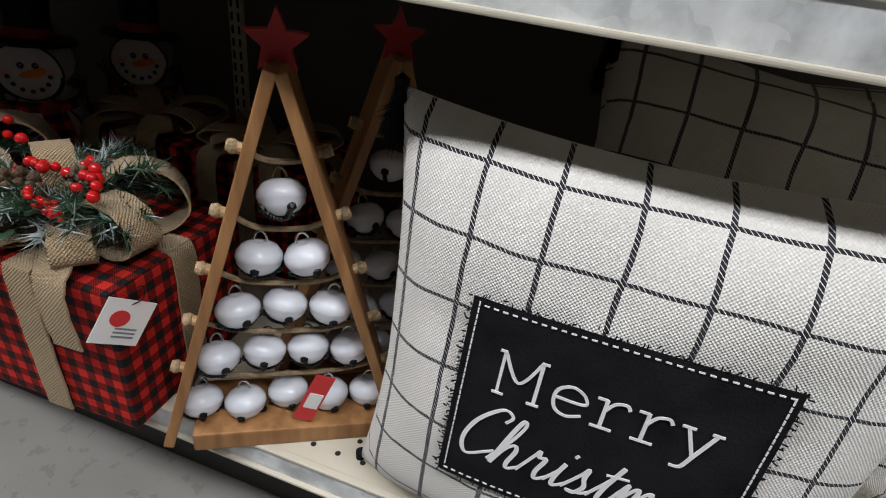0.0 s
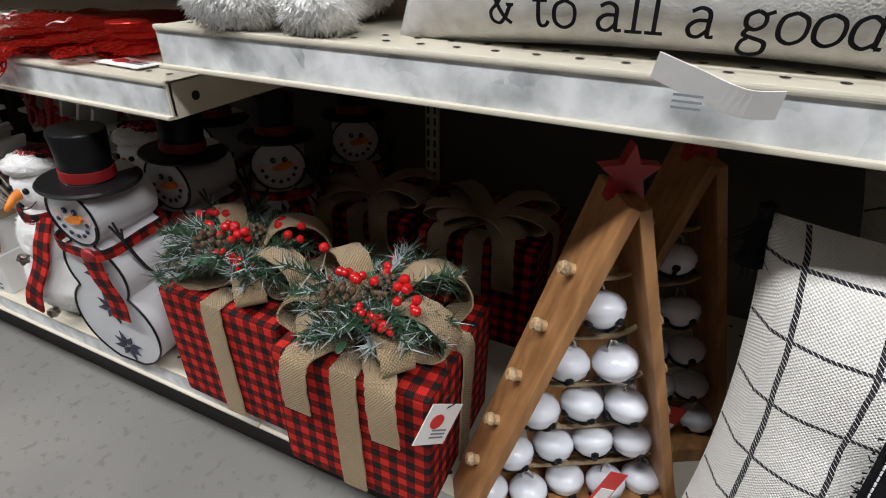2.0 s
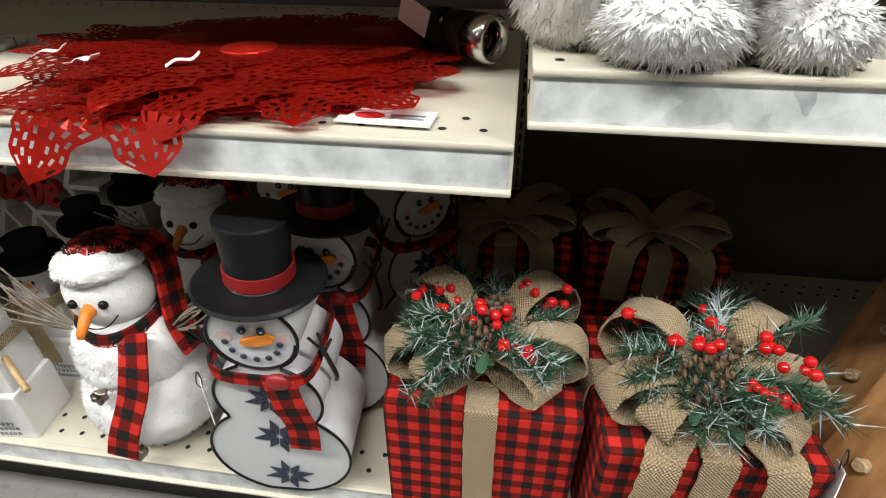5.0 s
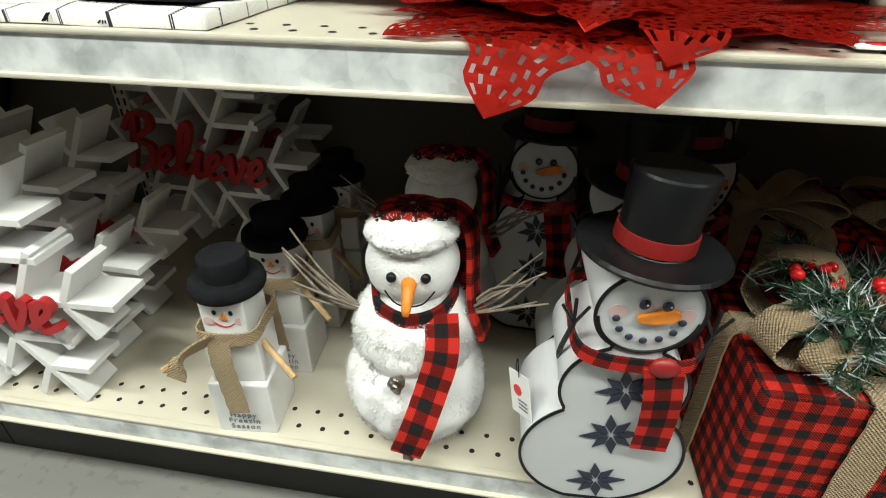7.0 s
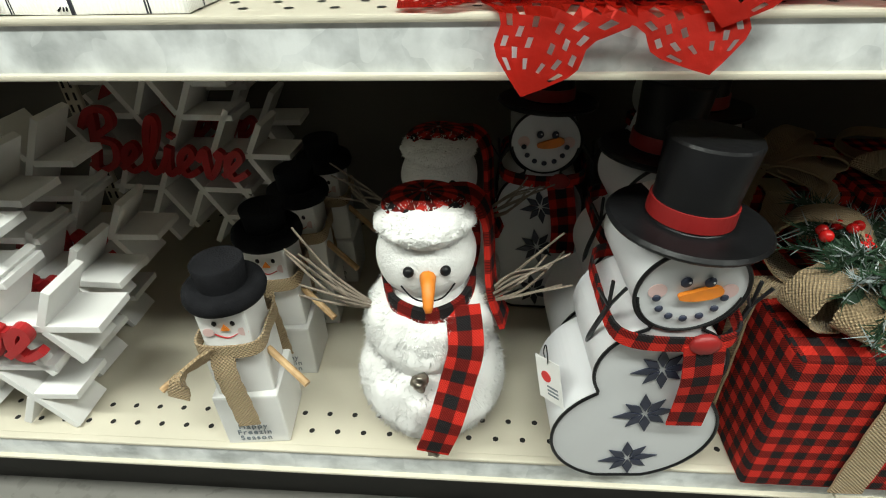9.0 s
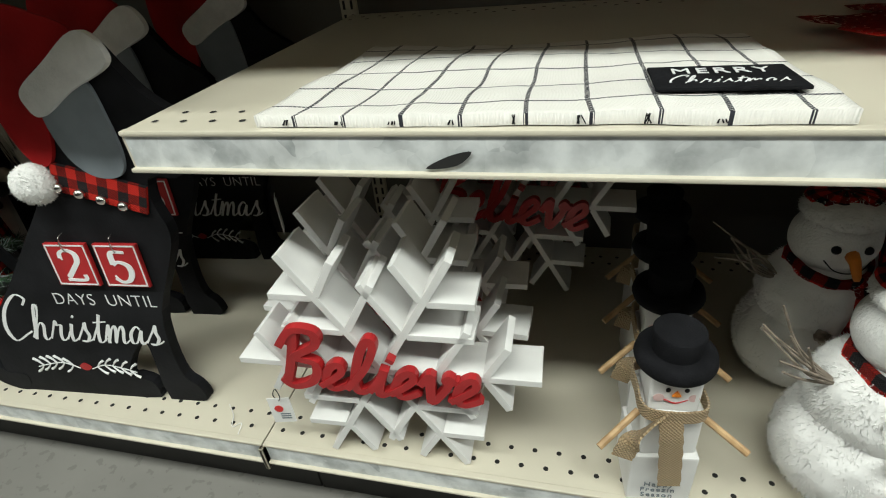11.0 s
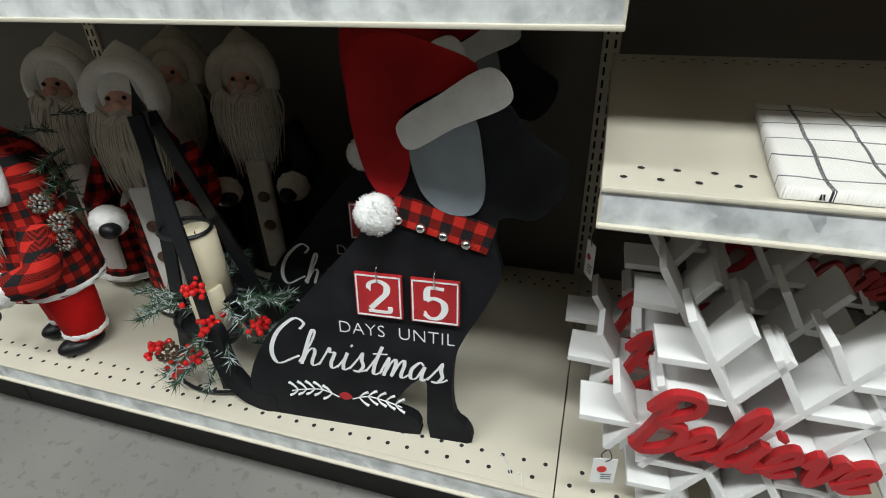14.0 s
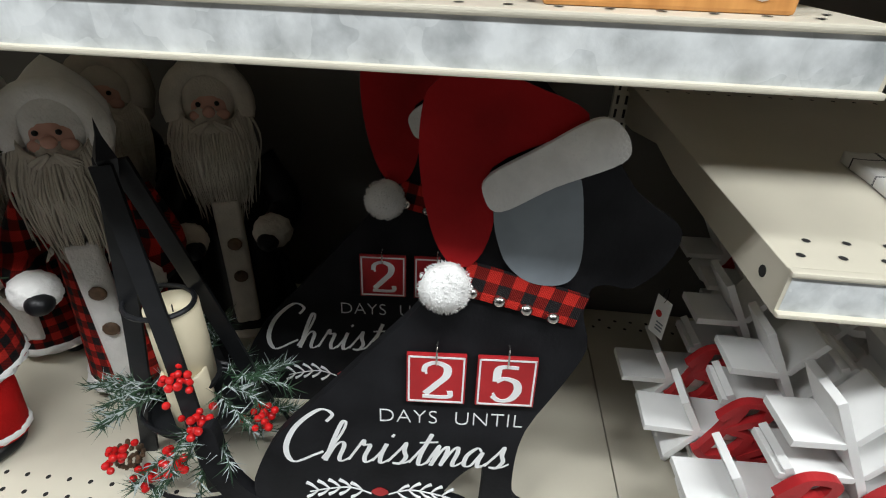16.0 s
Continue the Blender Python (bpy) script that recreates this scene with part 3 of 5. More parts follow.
for k in range(-3, 4):
    x0 = SEC * k
    shelf("base_shelf", x0 + 0.001, x0 + SEC - 0.001, 0.0, DECK, DEPTH, "cream steel base shelf with a mottled price strip", False)
    # plate colour darkened to stand for the shadow under the price strip
    tagged(part("kick_plate", box(SEC - 0.004, 0.012, DECK - 0.045, (x0 + SEC / 2, 0.10, 0)), M_KICK), "recessed steel kick plate, coloured near-black for the shade under the shelf", "kick plate", "kick plates", "structure")
    part("wall_back", box(SEC - 0.03, 0.012, 1.75, (x0 + SEC / 2, REAR + 0.006, 0)), M_PANEL)["kind"] = "structure"
    up = thing("upright_post", pose(x0, REAR - 0.006, 0), "cream steel upright post with a column of slots", "upright", "gondola uprights")
    part("post", box(0.034, 0.03, 1.85, (0, 0.012, 0), 0.003), M_CREAM, up)
    slots = bmesh.new()
    z = 0.27
    while z < 1.8:
        for sx in (-0.008, 0.008):
            box(0.0045, 0.002, 0.016, (sx, -0.0036, z), bm=slots)
        z += 0.0254
    tagged(part("slots", slots, M_DARKGAP, up), "column of dark slots", kind="stuff")
    clip = part("seam_clip", box(0.007, 0.012, 0.05, (0, -0.004, DECK - 0.052), 0.002), M_CREAM)
    tagged(clip, "small cream clip at the seam of two base shelves", "clip", "seam clips", "structure")

Z_A, Z_B, Z_C = 0.948, 0.768, 0.826
shelf("upper_shelf", -SEC + 0.004, 0.006, -0.018, Z_A, 0.632, "cream steel shelf with a mottled grey price strip")
shelf("upper_shelf", 0.005, SEC - 0.005, -0.012, Z_B, 0.632, "cream steel shelf holding a towel and red placemats")
shelf("upper_shelf", SEC + 0.003, 2 * SEC - 0.004, -0.014, Z_C, 0.632, "cream steel shelf holding a plush dog and a pillow")
shelf("upper_shelf", -2 * SEC + 0.004, -SEC - 0.004, -0.018, Z_A, 0.632, "cream steel shelf with a mottled grey price strip")
shelf("upper_shelf", 2 * SEC + 0.004, 3 * SEC - 0.004, -0.018, Z_C, 0.632, "cream steel shelf with a mottled grey price strip")
# unseen shelves above the view, added at a height that shades the goods below
for k in range(-3, 4):
    shelf("upper_shelf", SEC * k + 0.004, SEC * k + SEC - 0.004, -0.016, 1.18, 0.632, "plain cream steel top shelf, unseen, placed to shade what is below")
# the gondola across the aisle, which closes the view behind
gond = thing("facing_gondola", pose(0, -2.3, 0), "plain dark shelving across the aisle", "shelving")
part("back", box(8.9, 0.05, 1.9, (0, -0.5, 0)), M_STOCK, gond)
for z in (0.2, 0.75, 1.2, 1.6):
    part("shelf_board", box(8.9, 0.46, 0.035, (0, -0.24, z)), M_STOCK, gond)


def hang_tag(at, m=None, red=True, w=0.045, h=0.06):
    t = thing("price_tag", Matrix.Translation(at) @ (m or Matrix()), "white card price tag with a red seal on a black loop", "tag", "price tags")
    part("card", box(w, 0.001, h, (0, 0, -h), 0), M_PAPER, t)
    part("seal", lathe([(0, 0), (w * 0.2, 0), (w * 0.2, 0.0006), (0, 0.0006)], 18, (-w * 0.1, -0.0006, -h * 0.42), Matrix.Rotation(radians(90), 4, "X")), M_REDCARD, t, "round red seal")
    for k in range(3):
        part("print_line", box(w * 0.45, 0.0004, 0.0022, (w * 0.12, -0.0008, -h * (0.66 + 0.09 * k))), M_GREY, t)
    part("loop", tube(curve_points([(0, 0, -0.006), (0.006, -0.004, 0.006), (0.001, 0.0, 0.018), (-0.006, 0.002, 0.004), (0, 0, -0.006)], 5), 0.0007, 5), M_BLACK, t)
    return t

# ---- section with the gifts, the bell trees and the cushions ----
def spray(parent, rng, at, way, length, count, needle=0.03, frost=0.4):
    """A pine twig: a stem with needles, part of them frosted."""
    green, white = bmesh.new(), bmesh.new()
    o, d = Vector(at), Vector(way).normalized()
    tube([o, o + d * length * 0.5 + Vector((0, 0, length * 0.06)), o + d * length], 0.0012, 5, green, 0.0006)
    for k in range(count):
        s = rng.uniform(0.1, 1.0)
        p = o + d * length * s + Vector((0, 0, length * 0.12 * math.sin(3.1 * s)))
        t = (d * rng.uniform(0.3, 1.0) + Vector((rng.gauss(0, 0.6), rng.gauss(0, 0.6), rng.gauss(0.15, 0.5)))).normalized()
        ln = needle * rng.uniform(0.6, 1.2)
        bm = white if rng.random() < frost else green
        w = t.orthogonal().normalized() * (0.0011 if bm is white else 0.0010)
        q = t.cross(w)
        a, b, c, e = bm.verts.new(p + w), bm.verts.new(p - w * 0.6 + q), bm.verts.new(p - w * 0.6 - q), bm.verts.new(p + t * ln)
        for f in ((a, b, e), (b, c, e), (c, a, e)):
            bm.faces.new(f)
    twig = part("pine_twig", green, M_NEEDLE, parent, "green pine twig")
    part("frosting", white, M_FROST, twig, "snow-frosted needles")


def berries(parent, rng, at, n, spread, r=0.0075):
    for _ in range(n):
        p = Vector(at) + Vector((rng.gauss(0, spread), rng.gauss(0, spread), rng.gauss(0, spread * 0.6)))
        part("berry", ball(r * rng.uniform(0.85, 1.1), p, sub=2), M_BERRY, parent, smooth=True)


def cone_scales(bm, at, tilt, size, rng):
    m = Matrix.Translation(at) @ tilt
    for k in range(46):
        s = k / 46
        r = size * 0.42 * math.sin(3.0 * (0.12 + 0.86 * s)) + 0.002
        a = k * 2.4
        p = m @ Vector((r * math.cos(a), r * math.sin(a), size * s))
        ball(size * 0.11, p, (1, 1, 0.55), 1, tilt @ Matrix.Rotation(a, 4, "Z"), bm)
    return bm


def gift(at, size, label, seed, turn=0.0, dressed=True, tails=True):
    """A fabric-covered present with a burlap bow, pine, berries and cones on its lid."""
    rng = random.Random(seed)
    w, d, h = size
    g = thing("gift_box", pose(*at, 0, 0, turn), label, "gift box", "plaid gift boxes")
    part("wrapped_box", box(w, d, h, (0, d / 2, 0), 0.007), M_CHECK, g, "red and black buffalo check cloth")
    rw = 0.036
    part("front_ribbon", ribbon([(0.0, 0.04, h + 0.003), (0, 0.006, h + 0.003), (0, -0.004, h - 0.006), (0.0, -0.005, h * 0.6), (0.002, -0.005, 0.003)], (1, 0, 0), rw, wav=0.0007), M_BURLAP, g, "frayed burlap ribbon")
    for s in (-1, 1):
        part("side_ribbon", ribbon([(s * (w / 2 - 0.01), d / 2, h + 0.002), (s * (w / 2 + 0.005), d / 2, h - 0.01), (s * (w / 2 + 0.004), d / 2, h * 0.5), (s * (w / 2 + 0.004), d / 2, 0.003)], (0, 1, 0), rw, wav=0.0007), M_BURLAP, g, "frayed burlap ribbon")
    part("lid_ribbon", ribbon([(-w / 2, d / 2, h + 0.003), (0, d / 2, h + 0.005), (w / 2, d / 2, h + 0.003)], (0, 1, 0), rw), M_BURLAP, g, "frayed burlap ribbon")
    c = Vector((0, d * 0.34, h + 0.012))
    loops = [(-0.10, -0.03, 0.05), (-0.085, 0.06, 0.075), (0.10, -0.01, 0.055), (0.085, 0.07, 0.075), (0.062, -0.058, 0.034), (-0.062, -0.055, 0.04)]
    for lx, ly, lz in loops:
        lz = lz if dressed else lz * 0.45
        v = Vector((lx, ly, 0))
        q = Vector((-v.y, v.x, 0)).normalized()
        part("bow_loop", ribbon([c, c + v * 0.45 + Vector((0, 0, lz)), c + v * 0.95 + Vector((0, 0, lz * 0.95)), c + v * 1.12 + Vector((0, 0, lz * 0.35)), c + v * 0.8 + Vector((0, 0, -0.004)), c + v * 0.2], q, rw * 1.1, wav=0.0009), M_BURLAP, g, "looped burlap bow")
    if tails:
        for sx in (-0.062, 0.058):
            part("bow_tail", ribbon([c + Vector((sx * 0.4, -0.03, 0.008)), (sx * 0.9, -0.004, h + 0.014), (sx, -0.018, h - 0.012), (sx * 1.05, -0.016, h - 0.075)], (1, 0, 0), 0.038, wav=0.0009), M_BURLAP, g, "hanging frayed burlap tail")
    if dressed:
        for k in range(48):
            a = rng.uniform(0, 6.28)
            r = rng.uniform(0.0, 0.03)
            z = h + rng.uniform(0.03, 0.06)
            spray(g, rng, (r * math.cos(a), d * 0.34 + r * math.sin(a), z), (math.cos(a), math.sin(a) * 0.85, rng.uniform(-0.1, 0.5)), rng.uniform(0.05, 0.095), 95, 0.025, rng.choice((0.05, 0.12, 0.3, 0.7)))
        leaves = bmesh.new()
        for k in range(44):
            a = rng.uniform(0, 6.28)
            r = rng.uniform(0.02, 0.10)
            p = Vector((r * math.cos(a), d * 0.34 + r * math.sin(a), h + rng.uniform(0.035, 0.075)))
            ball(0.011, p, (1, 0.6, 0.12), 1, Euler((rng.uniform(-0.8, 0.8), rng.uniform(-0.8, 0.8), a)).to_matrix().to_4x4(), leaves)
        tagged(part("leaves", leaves, M_LEAF, g), "small round green leaves", kind="stuff")
        for k in range(6):
            berries(g, rng, (-0.07 + 0.028 * k, d * 0.34 + rng.uniform(-0.04, 0.05), h + 0.085), 4, 0.010, 0.0064)
        bx = rng.uniform(0.01, 0.03)
        for k in range(24):
            part("berry", ball(0.0044, (bx + 0.0018 * k + rng.gauss(0, 0.003), d * 0.34 - 0.05 + rng.gauss(0, 0.004), h + 0.083 - 0.0008 * k + rng.gauss(0, 0.003)), sub=2), M_BERRY, g, smooth=True)
        part("pine_cone", cone_scales(bmesh.new(), (-0.045, d * 0.34 - 0.03, h + 0.065), Matrix.Rotation(radians(80), 4, (0.2, 1, 0)), 0.05, rng), M_CONE, g, "brown pine cone")
        part("frosted_cone", cone_scales(bmesh.new(), (0.01, d * 0.34 + 0.03, h + 0.062), Matrix.Rotation(radians(60), 4, "X"), 0.036, rng), M_CONE, g, "brown pine cone")
    return g


gift((1.262, -0.018, DECK), (0.222, 0.215, 0.205), "red buffalo check gift box with burlap bow, cone and pine", 5, 0, True, False)
gift((1.500, -0.045, DECK), (0.222, 0.215, 0.205), "red buffalo check gift box topped with pine and many red berries", 9, 2)
gift((1.275, 0.315, DECK), (0.222, 0.21, 0.205), "red buffalo check gift box in the shadow behind", 14, 0, False)
gift((1.515, 0.315, DECK), (0.222, 0.21, 0.205), "red buffalo check gift box in the shadow behind", 15, 0, False)
hang_tag((1.625, -0.022, 0.452), Matrix.Rotation(radians(62), 4, "Z") @ Matrix.Rotation(radians(32), 4, "Y"), w=0.05, h=0.055)


def bell(parent, at, rng, r=0.0235):
    """A white jingle bell with a cross-cut foot and a loop."""
    m = Matrix.Translation(at) @ Euler((rng.uniform(-0.55, -0.2), rng.uniform(-0.25, 0.25), rng.uniform(-0.4, 0.6))).to_matrix().to_4x4()
    prof = [(0, 0.80), (0.16, 0.84), (0.40, 0.86), (0.72, 0.70), (0.96, 0.34), (1.0, 0.02), (0.96, -0.05), (0.90, -0.34), (0.66, -0.66), (0.34, -0.86), (0, -0.92)]
    bm = lathe([(a * r * 1.06, b * r * 0.9) for a, b in prof], 26)
    bmesh.ops.transform(bm, matrix=m, verts=bm.verts)
    b = part("bell", bm, M_BELL, parent, smooth=True)
    cut = bmesh.new()
    for k in range(4):
        a = k * math.pi / 2
        for j in range(7):
            s = 0.1 + j * 0.13
            ph = s * 1.25
            rr, zz = r * 0.985 * math.sin(ph), -r * 0.93 * math.cos(ph)
            ball(r * (0.13 if j < 6 else 0.23), (rr * math.cos(a), rr * math.sin(a), zz), (1, 1, 1), 1, None, cut)
    bmesh.ops.transform(cut, matrix=m, verts=cut.verts)
    part("slit", cut, M_BLACK, b, "black cross-shaped slit")
    lp = tube([(0.3 * r * math.cos(t), 0, 0.84 * r + 0.42 * r * math.sin(t)) for t in (math.pi * k / 8 for k in range(9))], r * 0.06, 6)
    bmesh.ops.transform(lp, matrix=m, verts=lp.verts)
    part("loop", lp, M_SILVER, b)


def bell_tree(m, label, seed):
    """A triangle of stained planks strung with five rows of white bells, a red star on top."""
    rng = random.Random(seed)
    t = thing("bell_tree", m, label, "bell tree", "wooden bell trees")
    H, W, D, T = 0.450, 0.137, 0.078, 0.012
    lean = math.atan2(W - 0.004, H)
    L = H / math.cos(lean)
    for s in (-1, 1):
        rot = Matrix.Rotation(-s * lean, 4, "Y")
        leg = box(T, D, L, (s * W, 0, 0.0), 0.002, rot)
        part("leg", leg, M_WOOD, t)
        for k in range(5):
            f = 0.200 + 0.153 * k
            p = Vector((s * (W - (W - 0.004) * f), 0, H * f))
            nrm = Vector((s * math.cos(lean), 0, math.sin(lean)))
            pg = part("peg", tube([p - nrm * 0.004, p + nrm * 0.021], 0.0062, 10), M_PEG, t, "raw wooden dowel")
            part("knot", ball(0.0075, p + nrm * 0.015, (0.9, 1.2, 1.0), 2), M_ROPE, pg, "knotted jute")
    part("base_board", box(0.250, D + 0.012, 0.027, (0.018, -0.002, 0), 0.003), M_WOOD, t)
    counts = [5, 4, 3, 2, 1]
    for k, n in enumerate(counts):
        f = 0.200 + 0.153 * k
        z, half = H * f, W - (W - 0.004) * f
        sag = 0.014 if n > 1 else 0.008
        part("rope", tube(curve_points([(-half, 0, z), (-half * 0.5, 0.0, z - sag), (half * 0.5, 0, z - sag), (half, 0, z)], 8), 0.0032, 7), M_ROPE, t, "sagging jute rope")
        for j in range(n):
            x = (j - (n - 1) / 2) * 0.0505
            bell(t, (x, -0.004 + rng.uniform(-0.006, 0.006), z - sag - 0.034 + rng.uniform(-0.004, 0.004)), rng)
    star = []
    for k in range(10):
        a, r = math.pi / 2 + k * math.pi / 5, 0.029 if k % 2 == 0 else 0.0130
        star.append((r * math.cos(a), H + 0.017 + r * math.sin(a)))
    part("star", board(star, 0.014, smooth=False, m=Matrix.Translation((0, -0.007, 0))), M_RED, t, "red wooden star")
    part("hang_card", box(0.024, 0.001, 0.075, (0.018, -0.04, 0.035), 0, Matrix.Rotation(radians(22), 4, "Y")), M_REDCARD, t, "red hang card with a white panel")
    part("hang_card_panel", box(0.017, 0.001, 0.024, (0.027, -0.0412, 0.055), 0, Matrix.Rotation(radians(22), 4, "Y")), M_PAPER, t, "white printed panel")
    return t


TREE_TURN = 30
bell_tree(pose(1.758, 0.056, DECK, 0, 0, TREE_TURN), "stained wooden triangle tree strung with white bells", 3)
bell_tree(pose(1.815, 0.195, DECK, 0, 0, TREE_TURN), "stained wooden triangle tree standing in the shadow behind", 4)


def cushion(m, w, h, thick, material, label, words=None, tassels=True, seed=0, sag=0.0):
    """A stuffed square cushion in the x-z plane, facing -y; its base at z = 0."""
    rng = random.Random(seed)
    c = thing("throw_pillow", m, label, "pillow", "throw pillows")
    N = 30
    bm = bmesh.new()
    uv = bm.loops.layers.uv.new("uv")
    off = Vector((rng.random() * 20, rng.random() * 20, 0))
    grids = []
    for s in (-1, 1):
        g = []
        for j in range(N + 1):
            row = []
            for i in range(N + 1):
                a, b = 2 * i / N - 1, 2 * j / N - 1
                pinch = 1 - 0.085 * (1 - abs(a) ** 2) * abs(b) ** 3
                pinch2 = 1 - 0.085 * (1 - abs(b) ** 2) * abs(a) ** 3
                x, z = a * w / 2 * pinch2, h / 2 + b * h / 2 * pinch
                puff = ((1 - a ** 4) * (1 - b ** 4)) ** 0.55
                y = s * (thick / 2 * puff * (1 - 0.18 * sag * b) + 0.002)
                wr = noise.noise(Vector((a * 2.2, b * 2.2, s)) + off) * 0.010 + noise.noise(Vector((a * 6, b * 6, s)) + off) * 0.003
                row.append(bm.verts.new((x, y + wr * puff, z)))
            g.append(row)
        grids.append(g)
    for s, g in enumerate(grids):
        for j in range(N):
            for i in range(N):
                q = (g[j][i], g[j][i + 1], g[j + 1][i + 1], g[j + 1][i])
                ij = ((i, j), (i + 1, j), (i + 1, j + 1), (i, j + 1))
                f = bm.faces.new(q if s == 0 else q[::-1])
                for lp, (u, v) in zip(f.loops, ij if s == 0 else ij[::-1]):
                    lp[uv].uv = (u / N * w + 0.019, v / N * h - 0.002)
    edge = [(0, i) for i in range(N)] + [(j, N) for j in range(N)] + [(N, N - i) for i in range(N)] + [(N - j, 0) for j in range(N)]
    for (j, i), (q, p) in zip(edge, edge[1:] + edge[:1]):
        bm.faces.new((grids[0][j][i], grids[1][j][i], grids[1][q][p], grids[0][q][p]))
    bmesh.ops.recalc_face_normals(bm, faces=bm.faces)
    part("cover", bm, material, c, smooth=True)
    if tassels:
        for a in (-1, 1):
            for z in (0.0, h):
                tb = bmesh.new()
                lathe([(0, 0.01), (0.007, 0.005), (0.006, -0.002), (0.009, -0.03), (0.012, -0.05), (0, -0.05)], 10, (a * w / 2, 0, z), None, tb)
                tufts(tb, (a * w / 2, 0, z - 0.03), (0.009, 0.009, 0.02), 40, 0.02, rng, 0.0012, 1.2)
                part("tassel", tb, M_FELT, c, "black yarn tassel")
    return c


pil = cushion(pose(2.110, 0.036, DECK + 0.004, -4, 0, 0), 0.475, 0.448, 0.160, M_PANE, "white windowpane check pillow with a black Merry Christmas patch", seed=2, sag=0.6)


def bulge(x, z, w=0.475, h=0.448, thick=0.160):
    a, b = 2 * x / w, 2 * (z - h / 2) / h
    return -(thick / 2 * max(0.0, (1 - a ** 4) * (1 - b ** 4)) ** 0.55 * (1 - 0.108 * b)) - 0.002


def on_cushion(me, x, z, lift):
    for v in me.vertices:
        px, pz = v.co.x + x, v.co.z + z
        v.co = (px, bulge(px, pz) - 0.007 - lift + v.co.y, pz)
    return me


pb = bmesh.new()
uvl = pb.loops.layers.uv.new("uv")
grid = [[pb.verts.new((-0.121 + 0.242 * i / 14, 0, -0.094 + 0.188 * j / 12)) for i in range(15)] for j in range(13)]
for j in range(12):
    for i in range(14):
        pb.faces.new((grid[j][i], grid[j][i + 1], grid[j + 1][i + 1], grid[j + 1][i]))
PX, PZ = -0.006, 0.222
patch = part("patch", on_cushion(finish(pb), PX, PZ, 0.0), M_FELT, pil, "black felt patch with frayed edges")
for piece in slab_words("Merry", 0.0275, 0.0030, 0.0010, 0.30):
    part("embroidery", on_cushion(finish(piece), PX - 0.001, PZ + 0.015, 0.0015), M_CHALK, patch, "white embroidered letter")
for piece in pen_words("Christmas", 0.0270, 0.0040, 0.0010):
    part("embroidery", on_cushion(finish(piece), PX - 0.004, PZ - 0.060, 0.0015), M_CHALK, patch, "white embroidered script letter")
st, fr = bmesh.new(), bmesh.new()
rng = random.Random(8)
for k in range(120):
    u = (k + 0.2) / 120 * 4
    e, s = int(u), u % 1
    x, z = ((-0.115 + 0.23 * s, -0.088), (0.115, -0.088 + 0.176 * s), (0.115 - 0.23 * s, 0.088), (-0.115, 0.088 - 0.176 * s))[e]
    box(0.0042 if e % 2 == 0 else 0.0012, 0.0008, 0.0012 if e % 2 == 0 else 0.0042, (x, 0, z), bm=st)
    for _ in range(3):
        x2, z2 = x * 1.05 + rng.gauss(0, 0.002), z * 1.06 + rng.gauss(0, 0.002)
        ox, oz = ((0, -1), (1, 0), (0, 1), (-1, 0))[e]
        tube([(x2, 0, z2), (x2 + ox * 0.002 + rng.gauss(0, 0.0014), -0.001, z2 + oz * 0.002 + rng.gauss(0, 0.0014))], 0.0006, 4, fr)
part("stitching", on_cushion(finish(st), PX, PZ, 0.0012), M_CHALK, patch, "white running stitch")
part("fringe", on_cushion(finish(fr), PX, PZ, -0.0005), M_FELT, patch, "frayed black threads")
cushion(pose(2.245, 0.175, DECK + 0.075, -24, 5, 3), 0.475, 0.455, 0.13, M_PANE, "white windowpane check pillow slumped behind another", seed=5)
cushion(pose(2.28, 0.265, DECK + 0.10, -34, -6, -4), 0.475, 0.44, 0.13, M_PANE, "white windowpane check pillow at the back of the pile", seed=6)


# ---- section with the snowmen and the snowflakes ----
def top_hat(parent, at, r, h, tilt, material, band=None, seg=40, brim=1.9):
    m = Matrix.Translation(at) @ tilt
    hat = part("hat", lathe([(0, 0.0), (r * brim, -0.001), (r * brim * 1.04, 0.003), (r * brim, 0.006), (r * 1.02, 0.006), (r * 0.97, h * 0.4), (r * 1.06, h * 0.97), (r * 1.02, h), (0, h)], seg, at, tilt), material, parent, "black top hat", smooth=False)
    for p in hat.data.polygons:
        p.use_smooth = abs(p.normal.z) < 0.5
    if band:
        b = lathe([(r * 1.0, 0.008), (r * 1.045, 0.009), (r * 1.03, 0.024), (r * 0.985, 0.024)], seg, at, tilt)
        part("hat_band", b, band, hat, "red hat band")
    return hat


def eight_petal(parent, x, z, r, y=-0.0018):
    """A cut-out snowflake of eight pointed petals."""
    for k in range(8):
        a = k * math.pi / 4 + 0.2
        ln = r if k % 2 == 0 else r * 0.86
        loc = [(0.10 * r, 0), (0.5 * ln, 0.17 * r), (ln, 0), (0.5 * ln, -0.17 * r)]
        q = [(x + u * math.cos(a) - v * math.sin(a), z + u * math.sin(a) + v * math.cos(a)) for u, v in loc]
        part("petal", board(q, 0.001, smooth=False, m=Matrix.Translation((0, y, 0))), M_NAVY, parent, "dark snowflake petal")


def outline_of(circles, n=96):
    """The outline of stacked circles (x, z, r)."""
    right, left = [], []
    z0, z1 = circles[0][1] - circles[0][2], circles[-1][1] + circles[-1][2]
    for k in range(n):
        z = z0 + (z1 - z0) * (0.5 - 0.5 * math.cos(math.pi * k / (n - 1)))
        spans = [(cx, math.sqrt(max(0, r * r - (z - cz) ** 2))) for cx, cz, r in circles if abs(z - cz) <= r + 1e-9]
        right.append((max(cx + hw for cx, hw in spans), z))
        left.append((min(cx - hw for cx, hw in spans), z))
    return right + left[-2:0:-1]


